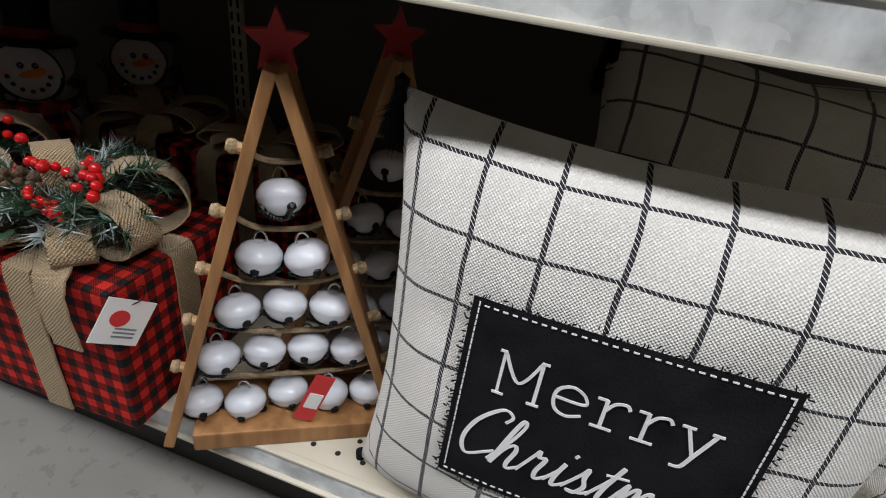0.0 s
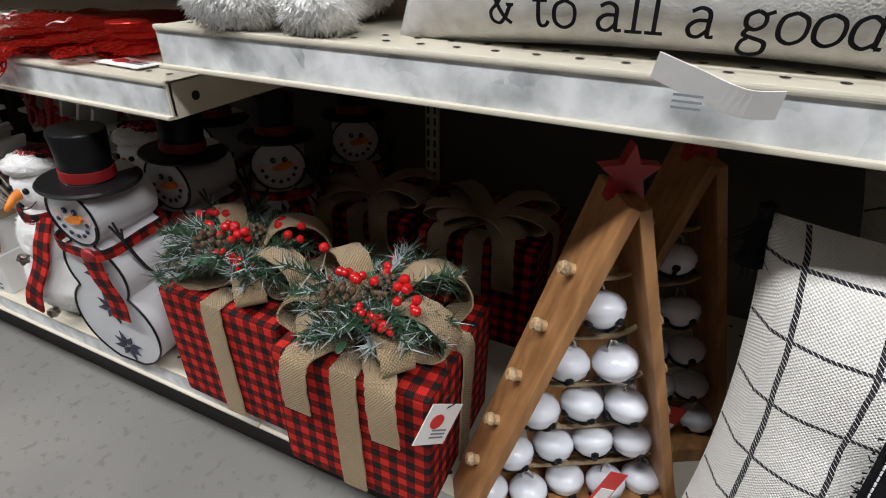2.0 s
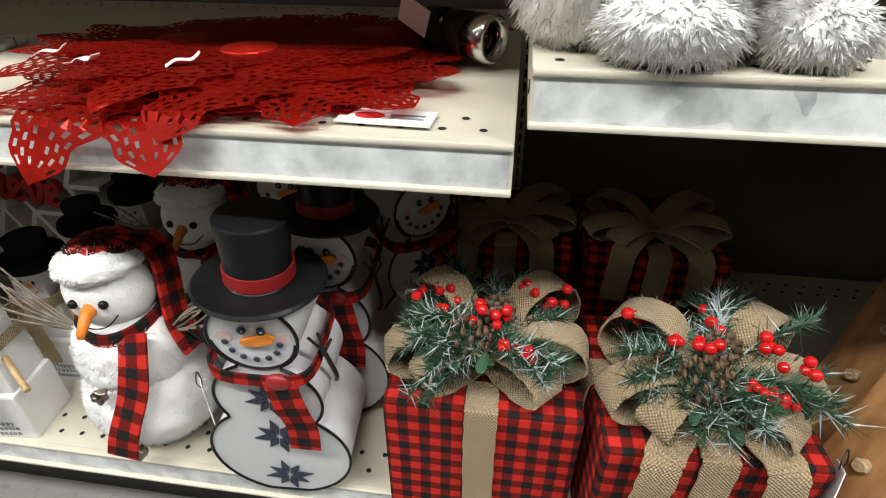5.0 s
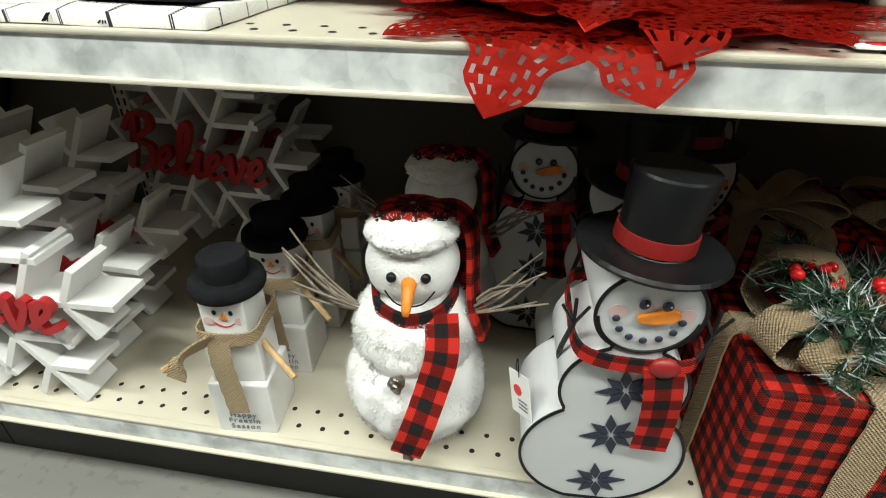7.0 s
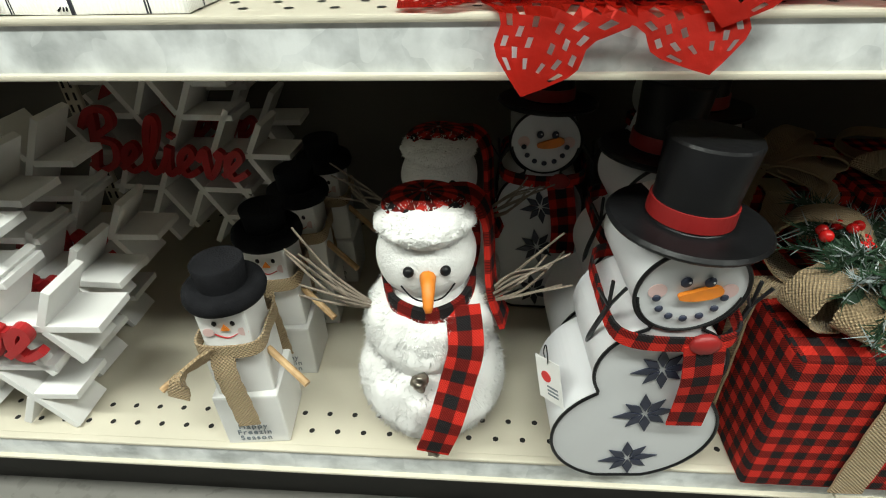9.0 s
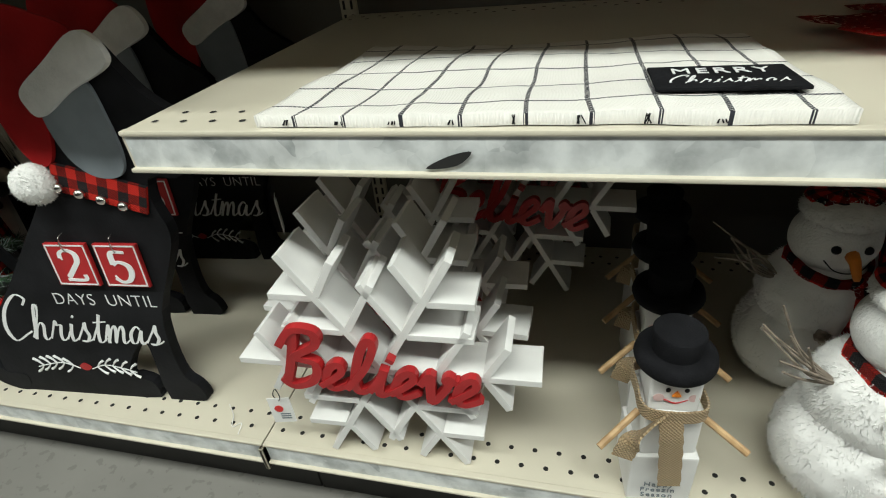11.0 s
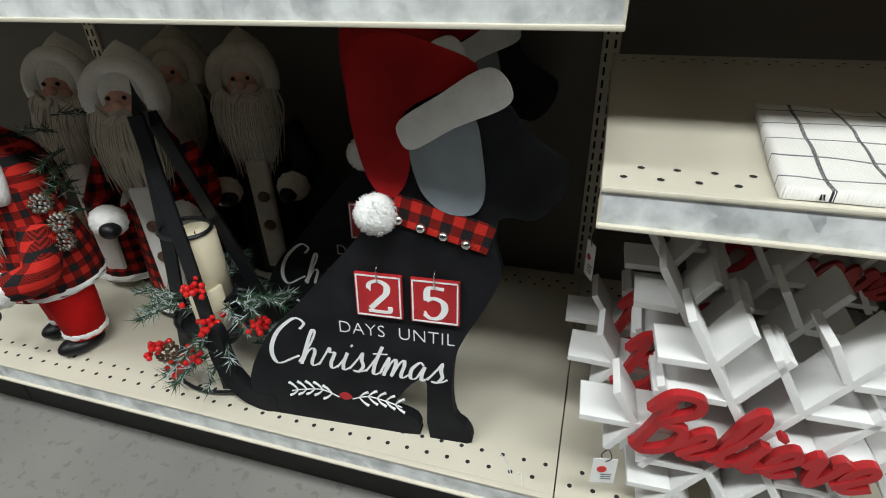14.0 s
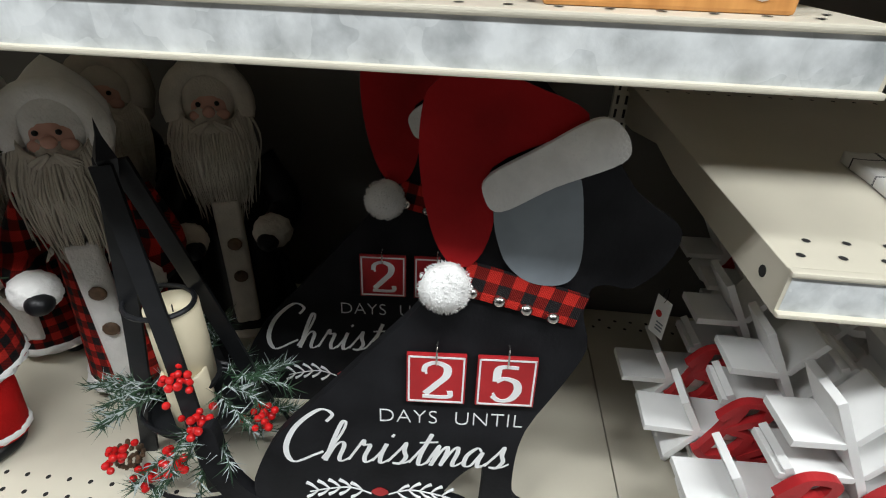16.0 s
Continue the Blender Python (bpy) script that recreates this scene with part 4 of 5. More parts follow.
def tin_snowman(m, label, hat=True):
    """A snowman of sheet tin: flat printed face boards front and back of deep rounded sides, with a tall hat."""
    t = thing("tin_snowman", m, label, "snowman", "tin snowmen")
    C = [(0, 0.086, 0.086), (0.002, 0.192, 0.061), (0.003, 0.293, 0.0465)]
    D = 0.105
    ol = outline_of(C)
    ol = [(x, max(z, 0.004)) for x, z in ol]
    part("body", board(ol, D, smooth=False, m=Matrix.Translation((0, 0.003, 0))), M_TIN, t, "white tin sides")
    # shade on the front is in its greyer colour
    part("front", board([(x * 1.02, z) for x, z in ol], 0.003, smooth=False), M_TINSHADE, t, "printed white front, greyed in colour for its shade")
    rim = [Vector((x * 1.02, -0.0006, z)) for x, z in ol]
    part("rim", tube(rim + [rim[0]], 0.0019, 6), M_BLACK, t, "thin black rim")
    hx, hz = 0.003, 0.291
    chin = [(0.003 + 0.0445 * math.cos(a), -0.0012, 0.293 + 0.0445 * math.sin(a)) for a in (radians(188 + 164 * k / 24) for k in range(25))]
    part("chin_line", tube(chin, 0.0013, 6), M_BLACK, t, "thin black line round the face")
    for x, z, r in ((0.004, 0.040, 0.033), (0.004, 0.124, 0.033), (0.004, 0.194, 0.030)):
        eight_petal(t, x, z, r)
    for k in range(7):
        a = radians(188 + 27.5 * k)
        part("mouth_dot", ball(0.0037, (hx + 0.029 * math.cos(a), -0.002, hz + 0.0275 * math.sin(a)), (1, 0.5, 1), 2), M_NAVY, t, smooth=True)
    for sx in (-0.010, 0.010):
        eye = part("eye", ball(0.0050, (hx + 0.002 + sx, -0.002, 0.305), (1, 0.5, 1.1), 2), M_NAVY, t, smooth=True)
        part("eye_glint", ball(0.0012, (hx + 0.0035 + sx, -0.0046, 0.3065), (1, 0.4, 1), 1), M_CHALK, eye, "white painted glint")
    part("nose", board([(0.042, 0.285), (0.034, 0.2865), (0.018, 0.281), (0.008, 0.277), (0.010, 0.272), (0.022, 0.271), (0.036, 0.274), (0.043, 0.279)], 0.004, m=Matrix.Translation((-0.016, -0.005, 0.015))), M_ORANGE, t, "orange carrot nose")
    for sx in (-0.029, 0.031):
        part("cheek", lathe([(0, 0), (0.008, 0), (0.008, 0.0005), (0, 0.0005)], 20, (hx + sx, -0.0004, 0.294), Matrix.Rotation(radians(90), 4, "X")), M_BLUSH, t, "faint pink cheek")
    part("scarf", ribbon([(-0.056, 0.05, 0.250), (-0.050, -0.004, 0.246), (0.003, -0.010, 0.239), (0.055, -0.006, 0.246), (0.062, 0.05, 0.250), (0.048, 0.112, 0.249), (-0.042, 0.112, 0.249), (-0.056, 0.05, 0.250)], (0, 0, 1), 0.017), M_CHECKSMALL, t, "red and black checked scarf")
    part("scarf_knot", ball(0.012, (0.026, -0.012, 0.241), (1.25, 0.6, 1.0), 2), M_SATIN, t, "knot of the scarf", smooth=True)
    part("scarf_end", ribbon([(0.026, -0.012, 0.241), (0.034, -0.015, 0.200), (0.040, -0.011, 0.160), (0.040, -0.013, 0.122)], (1, 0, 0.1), 0.036), M_CHECKSMALL, t, "hanging checked scarf end")
    for s in (-1, 1):
        arm = tube(curve_points([(0.007 + s * 0.060, 0.05, 0.175), (0.007 + s * 0.068, 0.03, 0.21), (0.007 + s * 0.064, 0.015, 0.262)], 5), 0.0028, 6)
        for dx, dz in ((-0.014, 0.024), (-0.003, 0.032), (0.010, 0.024)):
            tube([(0.007 + s * 0.064, 0.015, 0.262), (0.007 + s * 0.064 + dx, 0.012, 0.262 + dz)], 0.0018, 5, arm)
        part("arm", arm, M_IRON, t, "dark wire twig arm")
    if hat:
        top_hat(t, (0.004, 0.045, 0.333), 0.035, 0.079, Matrix.Rotation(radians(2), 4, "Y") @ Matrix.Rotation(radians(-4), 4, "X"), M_BLACK, M_SATIN)
    return t


tin_snowman(pose(1.013, -0.014, DECK, 3, 1.5, 4), "white tin snowman with black top hat, checked scarf and snowflake cut-outs")
tin_snowman(pose(1.030, 0.118, DECK, 0, 2, 3), "white tin snowman with a top hat behind another")
tin_snowman(pose(0.929, 0.285, DECK, 0, 0, -2), "white tin snowman at the back of the shelf")
tin_snowman(pose(1.150, 0.262, DECK, 0, 0, 40), "white tin snowman in shadow behind the gift boxes")
tin_snowman(pose(1.195, 0.44, DECK, 0, 0, 36), "white tin snowman in deep shadow at the back")
hang_tag((0.918, 0.004, 0.432), Matrix.Rotation(radians(-50), 4, "Z") @ Matrix.Rotation(radians(-15), 4, "Y"), w=0.034, h=0.055)


def plush_snowman(m, label, seed):
    """A furry snowman: two furry balls, a fleece head, check hat and scarf, twig arms, bells for buttons."""
    rng = random.Random(seed)
    t = thing("plush_snowman", m, label, "snowman", "plush snowmen")
    for nm, c, r in (("belly", (0, 0, 0.084), (0.088, 0.080, 0.086)), ("chest", (0, 0, 0.163), (0.073, 0.068, 0.070))):
        bm = rough_ball(1.0, c, r, rng, 0.06, 3, 5, 0.012)
        tufts(bm, c, r, 6500, 0.0070, rng, 0.0009, 0.45)
        part(nm, bm, M_PILE, t, "white plush fur", smooth=True)
    hd = rough_ball(0.05, (0, 0, 0.255), (1.06, 1.0, 0.98), rng, 0.002, 30)
    part("head", hd, M_FLEECE, t, "white fleece head", smooth=True)
    for sx in (-0.0185, 0.0175):
        part("eye", ball(0.0058, (sx, -0.047, 0.262), sub=2), M_BLACK, t, "glossy black bead eye", smooth=True)
    part("nose", tube([(0, -0.046, 0.256), (0.0, -0.060, 0.252), (-0.001, -0.075, 0.240), (-0.001, -0.078, 0.236)], 0.0088, 10, r2=0.003), M_ORANGE, t, "orange carrot nose", smooth=True)
    part("mouth", tube(curve_points([(-0.027, -0.044, 0.244), (-0.015, -0.051, 0.233), (0.0, -0.053, 0.230), (0.015, -0.051, 0.233), (0.027, -0.044, 0.244)], 6), 0.0009, 5), M_BLACK, t, "stitched smile")
    part("scarf", ribbon([(-0.048, 0.01, 0.218), (-0.036, -0.036, 0.214), (0, -0.052, 0.207), (0.036, -0.036, 0.212), (0.048, 0.01, 0.218), (0, 0.05, 0.222), (-0.048, 0.01, 0.218)], (0, 0, 1), 0.022, 0.006), M_CHECKSMALL, t, "red and black checked scarf")
    part("scarf_end", ribbon([(0.034, -0.045, 0.216), (0.036, -0.068, 0.18), (0.026, -0.078, 0.14), (0.010, -0.096, 0.095), (-0.004, -0.099, 0.056)], (1, 0, 0.2), 0.037, 0.004), M_CHECKSMALL, t, "hanging checked scarf end")
    brim = rough_ball(1.0, (0, -0.002, 0.296), (0.0500, 0.050, 0.0200), rng, 0.10, 5)
    tufts(brim, (0, -0.002, 0.296), (0.0500, 0.050, 0.0200), 1400, 0.0045, rng, 0.0012, 0.2)
    part("hat_brim", brim, M_FLEECE, t, "white fleece hat brim", smooth=True)
    hb = bmesh.new()
    uv = hb.loops.layers.uv.new("uv")
    rings = [[hb.verts.new((0.044 * math.cos(s * 1.5) * math.cos(a), 0.010 + 0.042 * math.cos(s * 1.5) * math.sin(a), 0.306 + 0.013 * math.sin(s * 1.5))) for a in (6.283 * k / 24 for k in range(24))] for s in (j / 7 for j in range(8))]
    for j in range(7):
        for k in range(24):
            e = (k + 1) % 24
            f = hb.faces.new((rings[j][k], rings[j][e], rings[j + 1][e], rings[j + 1][k]))
            for lp, (u, v) in zip(f.loops, ((k, j), (k + 1, j), (k + 1, j + 1), (k, j + 1))):
                lp[uv].uv = (u * 0.012, v * 0.008)
    part("hat", hb, M_CHECKSMALL, t, "red and black checked cap", smooth=True)
    part("hat_tail", ribbon([(0.022, 0.018, 0.309), (0.05, 0.024, 0.304), (0.066, 0.015, 0.28), (0.070, -0.004, 0.21), (0.085, -0.012, 0.165)], (0.3, 1, 0), 0.034, 0.006), M_CHECKSMALL, t, "long checked cap tail")
    for s in (-1, 1):
        for k in range(8):
            p0 = Vector((s * 0.055, -0.01, 0.19))
            p1 = p0 + Vector((s * rng.uniform(0.03, 0.05), rng.uniform(-0.02, 0.01), rng.uniform(0.012, 0.042)))
            p2 = p1 + Vector((s * rng.uniform(0.025, 0.055), rng.uniform(-0.02, 0.02), rng.uniform(0.012, 0.060)))
            part("twig", tube(curve_points([p0, p1, p2], 4), 0.0022, 5, None, 0.0011), M_TWIG, t, "thin grey twig")
    for z, y in ((0.143, -0.078), (0.030, -0.076)):
        part("bell_button", rough_ball(0.0095, (-0.014 if z > 0.1 else -0.002, y, z), (1, 1, 1), rng, 0.004, 160, 3), M_PEWTER, t, "small silver bell", smooth=True)
    return t


plush_snowman(pose(0.790, 0.066, DECK, 0, 0, 7) @ Matrix.Diagonal((1, 1, 1.035, 1)), "furry white snowman with a checked cap and scarf and twig arms", 21)
plush_snowman(pose(0.789, 0.266, DECK, 0, 0, 3), "furry white snowman standing behind its twin in shade", 22)


def block_snowman(m, label, seed, words=True):
    """Three stacked white wooden blocks with a hat, burlap scarf and dowel arms."""
    rng = random.Random(seed)
    t = thing("block_snowman", m, label, "snowman", "block snowmen")
    part("base_block", box(0.078, 0.078, 0.088, (0, 0.044, 0), 0.003), M_WHITE, t)
    part("middle_block", box(0.066, 0.066, 0.072, (0, 0.044, 0.088), 0.003, Matrix.Rotation(radians(4), 4, "Z")), M_WHITE, t)
    part("head_block", box(0.056, 0.056, 0.056, (0, 0.044, 0.160), 0.003, Matrix.Rotation(radians(-3), 4, "Z")), M_WHITE, t)
    top_hat(t, (0, 0.044, 0.214), 0.0265, 0.046, Matrix.Identity(4), M_FELT, seg=32, brim=1.5)
    part("brim_roll", lathe([(0.036, 0.213), (0.043, 0.215), (0.045, 0.221), (0.043, 0.230), (0.037, 0.233), (0.026, 0.231)], 32, (0, 0.044, 0)), M_FELT, t, smooth=True)
    for sx in (-0.010, 0.010):
        part("eye", ball(0.0028, (sx, 0.0155, 0.195), (1, 0.5, 1.3), 2), M_BLACK, t)
        part("cheek", lathe([(0, 0), (0.006, 0), (0.006, 0.0006), (0, 0.0006)], 14, (sx * 1.9, 0.0155, 0.183), Matrix.Rotation(radians(90), 4, "X")), M_BLUSH, t, "pink painted cheek")
    part("nose", board([(-0.005, 0.186), (0.005, 0.186), (0.0, 0.194)], 0.003, smooth=False, m=Matrix.Translation((0, 0.0135, 0))), M_ORANGE, t)
    part("mouth", tube(curve_points([(-0.013, 0.0155, 0.180), (0, 0.0155, 0.174), (0.013, 0.0155, 0.180)], 5), 0.0008, 5), M_RED, t)
    part("scarf", ribbon([(-0.036, 0.044, 0.166), (-0.03, 0.006, 0.166), (0.03, 0.006, 0.166), (0.036, 0.044, 0.166), (0.03, 0.082, 0.166), (-0.03, 0.082, 0.166), (-0.036, 0.044, 0.166)], (0, 0, 1), 0.018), M_BURLAP, t, "burlap scarf")
    part("scarf_end", ribbon([(-0.006, 0.004, 0.168), (-0.004, -0.006, 0.14), (0.0, -0.008, 0.10), (0.004, -0.010, 0.056)], (1, 0, 0), 0.026, wav=0.0007), M_BURLAP, t, "hanging burlap scarf end")
    part("scarf_end", ribbon([(-0.012, 0.004, 0.166), (-0.034, -0.010, 0.158), (-0.05, -0.016, 0.142), (-0.058, -0.018, 0.118)], (0.5, 0, 0.6), 0.024, wav=0.0007), M_BURLAP, t, "short burlap scarf end")
    for s in (-1, 1):
        part("arm", tube([(s * 0.034, 0.03, 0.142), (s * 0.082, -0.006, 0.118)], 0.0044, 8), M_PEG, t, "wooden dowel arm")
    if words:
        for k, w in enumerate(("Happy", "Freezin", "Season")):
            letters("painted_words", w, 0.012, M_GREY, t, Matrix.Translation((-0.002, 0.0044, 0.030 - 0.011 * k)), "grey painted words", space=1.2)
    return t


for k, (x, y, r) in enumerate(((0.572, 0.002, 6), (0.576, 0.118, 3), (0.584, 0.225, 4), (0.592, 0.335, 2))):
    block_snowman(pose(x, y, DECK, 0, 0, r), "white stacked-block snowman with a black hat and burlap scarf", 30 + k)


def snowflake(m, label, seed):
    """A large white snowflake of thin planks set edge-on, with the red word fixed across it."""
    t = thing("snowflake_decor", m, label, "snowflake", "wooden snowflakes")
    R, D, T = 0.198, 0.062, 0.0095
    cz = R * math.sin(radians(60)) + 0.006

    def plank(a, p, ln):
        return box(ln, D, T, (p[0] + ln / 2 * math.cos(a), D / 2, cz + p[1] + ln / 2 * math.sin(a)), 0.0008, Matrix.Rotation(-a, 4, "Y") @ Matrix.Translation((0, 0, -T / 2)))

    for k in range(6):
        a = radians(60 * k)
        part("arm_plank", plank(a, (0.004 * math.cos(a), 0.004 * math.sin(a)), R), M_WHITE, t)
        for r, ln in ((0.072, 0.082), (0.132, 0.056)):
            for s in (-1, 1):
                e = a + s * radians(60)
                p = (r * math.cos(a) + T * 0.5 * math.cos(e), r * math.sin(a) + T * 0.5 * math.sin(e))
                part("branch_plank", plank(e, p, ln), M_WHITE, t)
    for piece in pen_words("Believe", 0.0475, 0.0125, 0.0110, 0.22, 0.28):
        bmesh.ops.transform(piece, matrix=Matrix.Translation((-0.010, -0.0135, cz - 0.030)) @ Matrix.Rotation(radians(3), 4, "Y"), verts=piece.verts)
        part("letter", piece, M_RED, t, "red painted wooden letter")
    return t


for x, y, z, ry, rz, sd in ((0.220, 0.012, DECK, 0, 2, 1), (0.196, 0.105, DECK, 0, -2, 2), (0.185, 0.205, DECK, 0, 1, 3), (0.345, 0.361, DECK + 0.060, 0, -3, 5), (0.330, 0.455, DECK + 0.075, 0, 2, 4)):
    snowflake(pose(x, y, z, 0, ry, rz), "white wooden snowflake with the red word Believe", sd)
hang_tag((0.060, -0.001, 0.375), Matrix.Rotation(radians(12), 4, "Z"), w=0.032, h=0.05)
hang_tag((0.008, 0.20, 0.585), Matrix.Rotation(radians(-62), 4, "Z"), w=0.026, h=0.06)


# ---- section with the dogs, the lantern and the gift-bringer figures ----
def dog_sign(m, label):
    """A black cut-out of a sitting dog in a red cap, with number blocks and painted words."""
    t = thing("dog_countdown_sign", m, label, "sign", "dog countdown signs")
    body = [(-0.165, 0.0), (0.080, 0.0), (0.106, 0.012), (0.099, 0.036), (0.072, 0.046), (0.060, 0.046), (0.075, 0.080), (0.105, 0.116), (0.120, 0.110), (0.124, 0.0), (0.186, 0.0), (0.194, 0.014), (0.184, 0.036), (0.166, 0.054), (0.160, 0.110), (0.169, 0.183), (0.208, 0.262), (0.229, 0.316), (0.218, 0.362), (0.222, 0.396), (0.240, 0.402), (0.268, 0.400), (0.298, 0.430), (0.307, 0.470), (0.276, 0.493), (0.249, 0.514), (0.225, 0.545), (0.190, 0.578), (0.07, 0.585), (0.045, 0.50), (0.052, 0.420), (0.036, 0.372), (-0.026, 0.300), (-0.091, 0.226), (-0.153, 0.157), (-0.194, 0.075), (-0.190, 0.020)]
    part("body_board", board(body, 0.019, 3), M_SLATE, t, "matt black painted board")
    tail = [(-0.165, 0.0), (-0.215, 0.012), (-0.250, 0.050), (-0.268, 0.112), (-0.256, 0.160), (-0.240, 0.158), (-0.234, 0.110), (-0.222, 0.074), (-0.195, 0.040), (-0.155, 0.034)]
    part("tail", board(tail, 0.019, 4, m=Matrix.Translation((0, -0.001, 0))), M_SLATE, t, "curled black tail")
    hat = [(0.068, 0.420), (0.045, 0.450), (0.029, 0.515), (0.027, 0.575), (0.040, 0.612), (0.085, 0.624), (0.135, 0.612), (0.190, 0.582), (0.100, 0.532), (0.106, 0.475), (0.092, 0.430)]
    part("hat", board(hat, 0.006, 5, m=Matrix.Translation((0, -0.0065, 0))), M_HATRED, t, "red painted cap")
    brim = [(0.094, 0.502), (0.096, 0.524), (0.145, 0.555), (0.188, 0.582), (0.212, 0.585), (0.230, 0.566), (0.226, 0.544), (0.165, 0.517), (0.112, 0.488)]
    bb = board(brim, 0.010, 5, m=Matrix.Translation((0, -0.014, 0)))
    part("hat_brim", bb, M_FLEECE, t, "white felt brim")
    ear = [(0.107, 0.494), (0.116, 0.440), (0.138, 0.412), (0.165, 0.402), (0.192, 0.407), (0.203, 0.432), (0.199, 0.480), (0.186, 0.530), (0.150, 0.520)]
    part("ear", board(ear, 0.005, 5, m=Matrix.Translation((0, -0.0075, 0))), M_GREY, t, "grey painted ear")
    part("collar", ribbon([(0.078, -0.003, 0.405), (0.14, -0.005, 0.390), (0.214, -0.003, 0.368)], (0.25, 0, 1), 0.042, 0.004), M_CHECKSMALL, t, "red and black checked collar")
    for k in range(4):
        part("collar_bell", ball(0.0078, (0.088 + 0.031 * k, -0.011, 0.391 - 0.0092 * k), sub=2), M_SILVER, t, "small silver bell", smooth=True)
    rng = random.Random(77)
    pm = rough_ball(0.029, (0.058, -0.016, 0.398), (1, 0.85, 1), rng, 0.003, 40)
    tufts(pm, (0.058, -0.016, 0.398), (0.029, 0.025, 0.029), 700, 0.0035, rng, 0.0014, 0)
    part("pompom", pm, M_FLEECE, t, "white pompom", smooth=True)
    for x, ch in ((0.052, "2"), (0.137, "5")):
        nb = part("number_block", box(0.072, 0.006, 0.072, (x, -0.006, 0.231), 0.001), M_RED, t, "red number tile with a white border")
        for dx, dz, w, h in ((0, 0.002, 0.068, 0.0022), (0, 0.0678, 0.068, 0.0022), (-0.0329, 0.002, 0.0022, 0.068), (0.0329, 0.002, 0.0022, 0.068)):
            part("border", box(w, 0.0008, h, (x + dx, -0.0094, 0.231 + dz)), M_CHALK, nb)
        for piece in stroke_letters(DIGIT, ch, 0.0345, 0.0100, 0.0010, 0.0, 0.55, True):
            bmesh.ops.transform(piece, matrix=Matrix.Translation((x + 0.003, -0.0098, 0.240)), verts=piece.verts)
            part("number", piece, M_CHALK, nb, "white number")
        part("hook", tube(curve_points([(x, -0.002, 0.317), (x, -0.012, 0.313), (x, -0.013, 0.300), (x, -0.010, 0.290)], 4), 0.0013, 6), M_SILVER, nb, "small screw hook")
    letters("painted_words", "DAYS  UNTIL", 0.0305, M_CHALK, t, Matrix.Translation((0.072, -0.0008, 0.190)), "white painted words", space=1.05, heavy=-0.0006)
    for k, piece in enumerate(pen_words("Christmas", 0.0345, 0.0058, 0.0010, 0.28, 0.68)):
        if not k:
            edge = max(v.co.x for v in piece.verts)
            for v in piece.verts:
                v.co.x, v.co.z = edge + (v.co.x - edge) * 1.28, v.co.z * 1.22 - 0.005
        bmesh.ops.transform(piece, matrix=Matrix.Translation((0.004, -0.0006, 0.116)) @ Matrix.Diagonal((1.05, 1, 1, 1)), verts=piece.verts)
        part("painted_letter", piece, M_CHALK, t, "white painted script letter")
    for s in (-1, 1):
        stem = curve_points([(-0.020 + s * 0.012, -0.001, 0.058), (-0.020 + s * 0.040, -0.001, 0.068), (-0.020 + s * 0.070, -0.001, 0.064), (-0.020 + s * 0.098, -0.001, 0.056)], 6)
        tw = tube(stem, 0.0010, 5)
        for k in range(3, 17, 3):
            p = stem[k]
            for u in (-1, 1):
                tip = p + Vector((s * 0.016, 0, u * 0.014))
                tube(curve_points([p, (p + tip) / 2 + Vector((0, 0, u * 0.002)), tip], 3), 0.0010, 5, tw, 0.0026)
        part("painted_sprig", tw, M_CHALK, t, "white painted sprig")
    part("painted_berries", board([(-0.032, 0.062), (-0.020, 0.070), (-0.008, 0.062), (-0.020, 0.054)], 0.001, 4, m=Matrix.Translation((0, -0.0014, 0))), M_RED, t, "red painted berries")
    part("rear_foot", box(0.03, 0.09, 0.012, (-0.05, 0.063, 0), 0.002), M_SLATE, t)
    return t


dog_sign(pose(-0.332, 0.048, DECK, -6.5, 0, 4), "black dog countdown sign reading 25 days until Christmas")
dog_sign(pose(-0.440, 0.262, DECK, -5, 0, 4), "black dog countdown sign behind its twin in shade")
dog_sign(pose(-0.390, 0.470, DECK, -5, 0, 4), "black dog countdown sign at the back of the shelf")


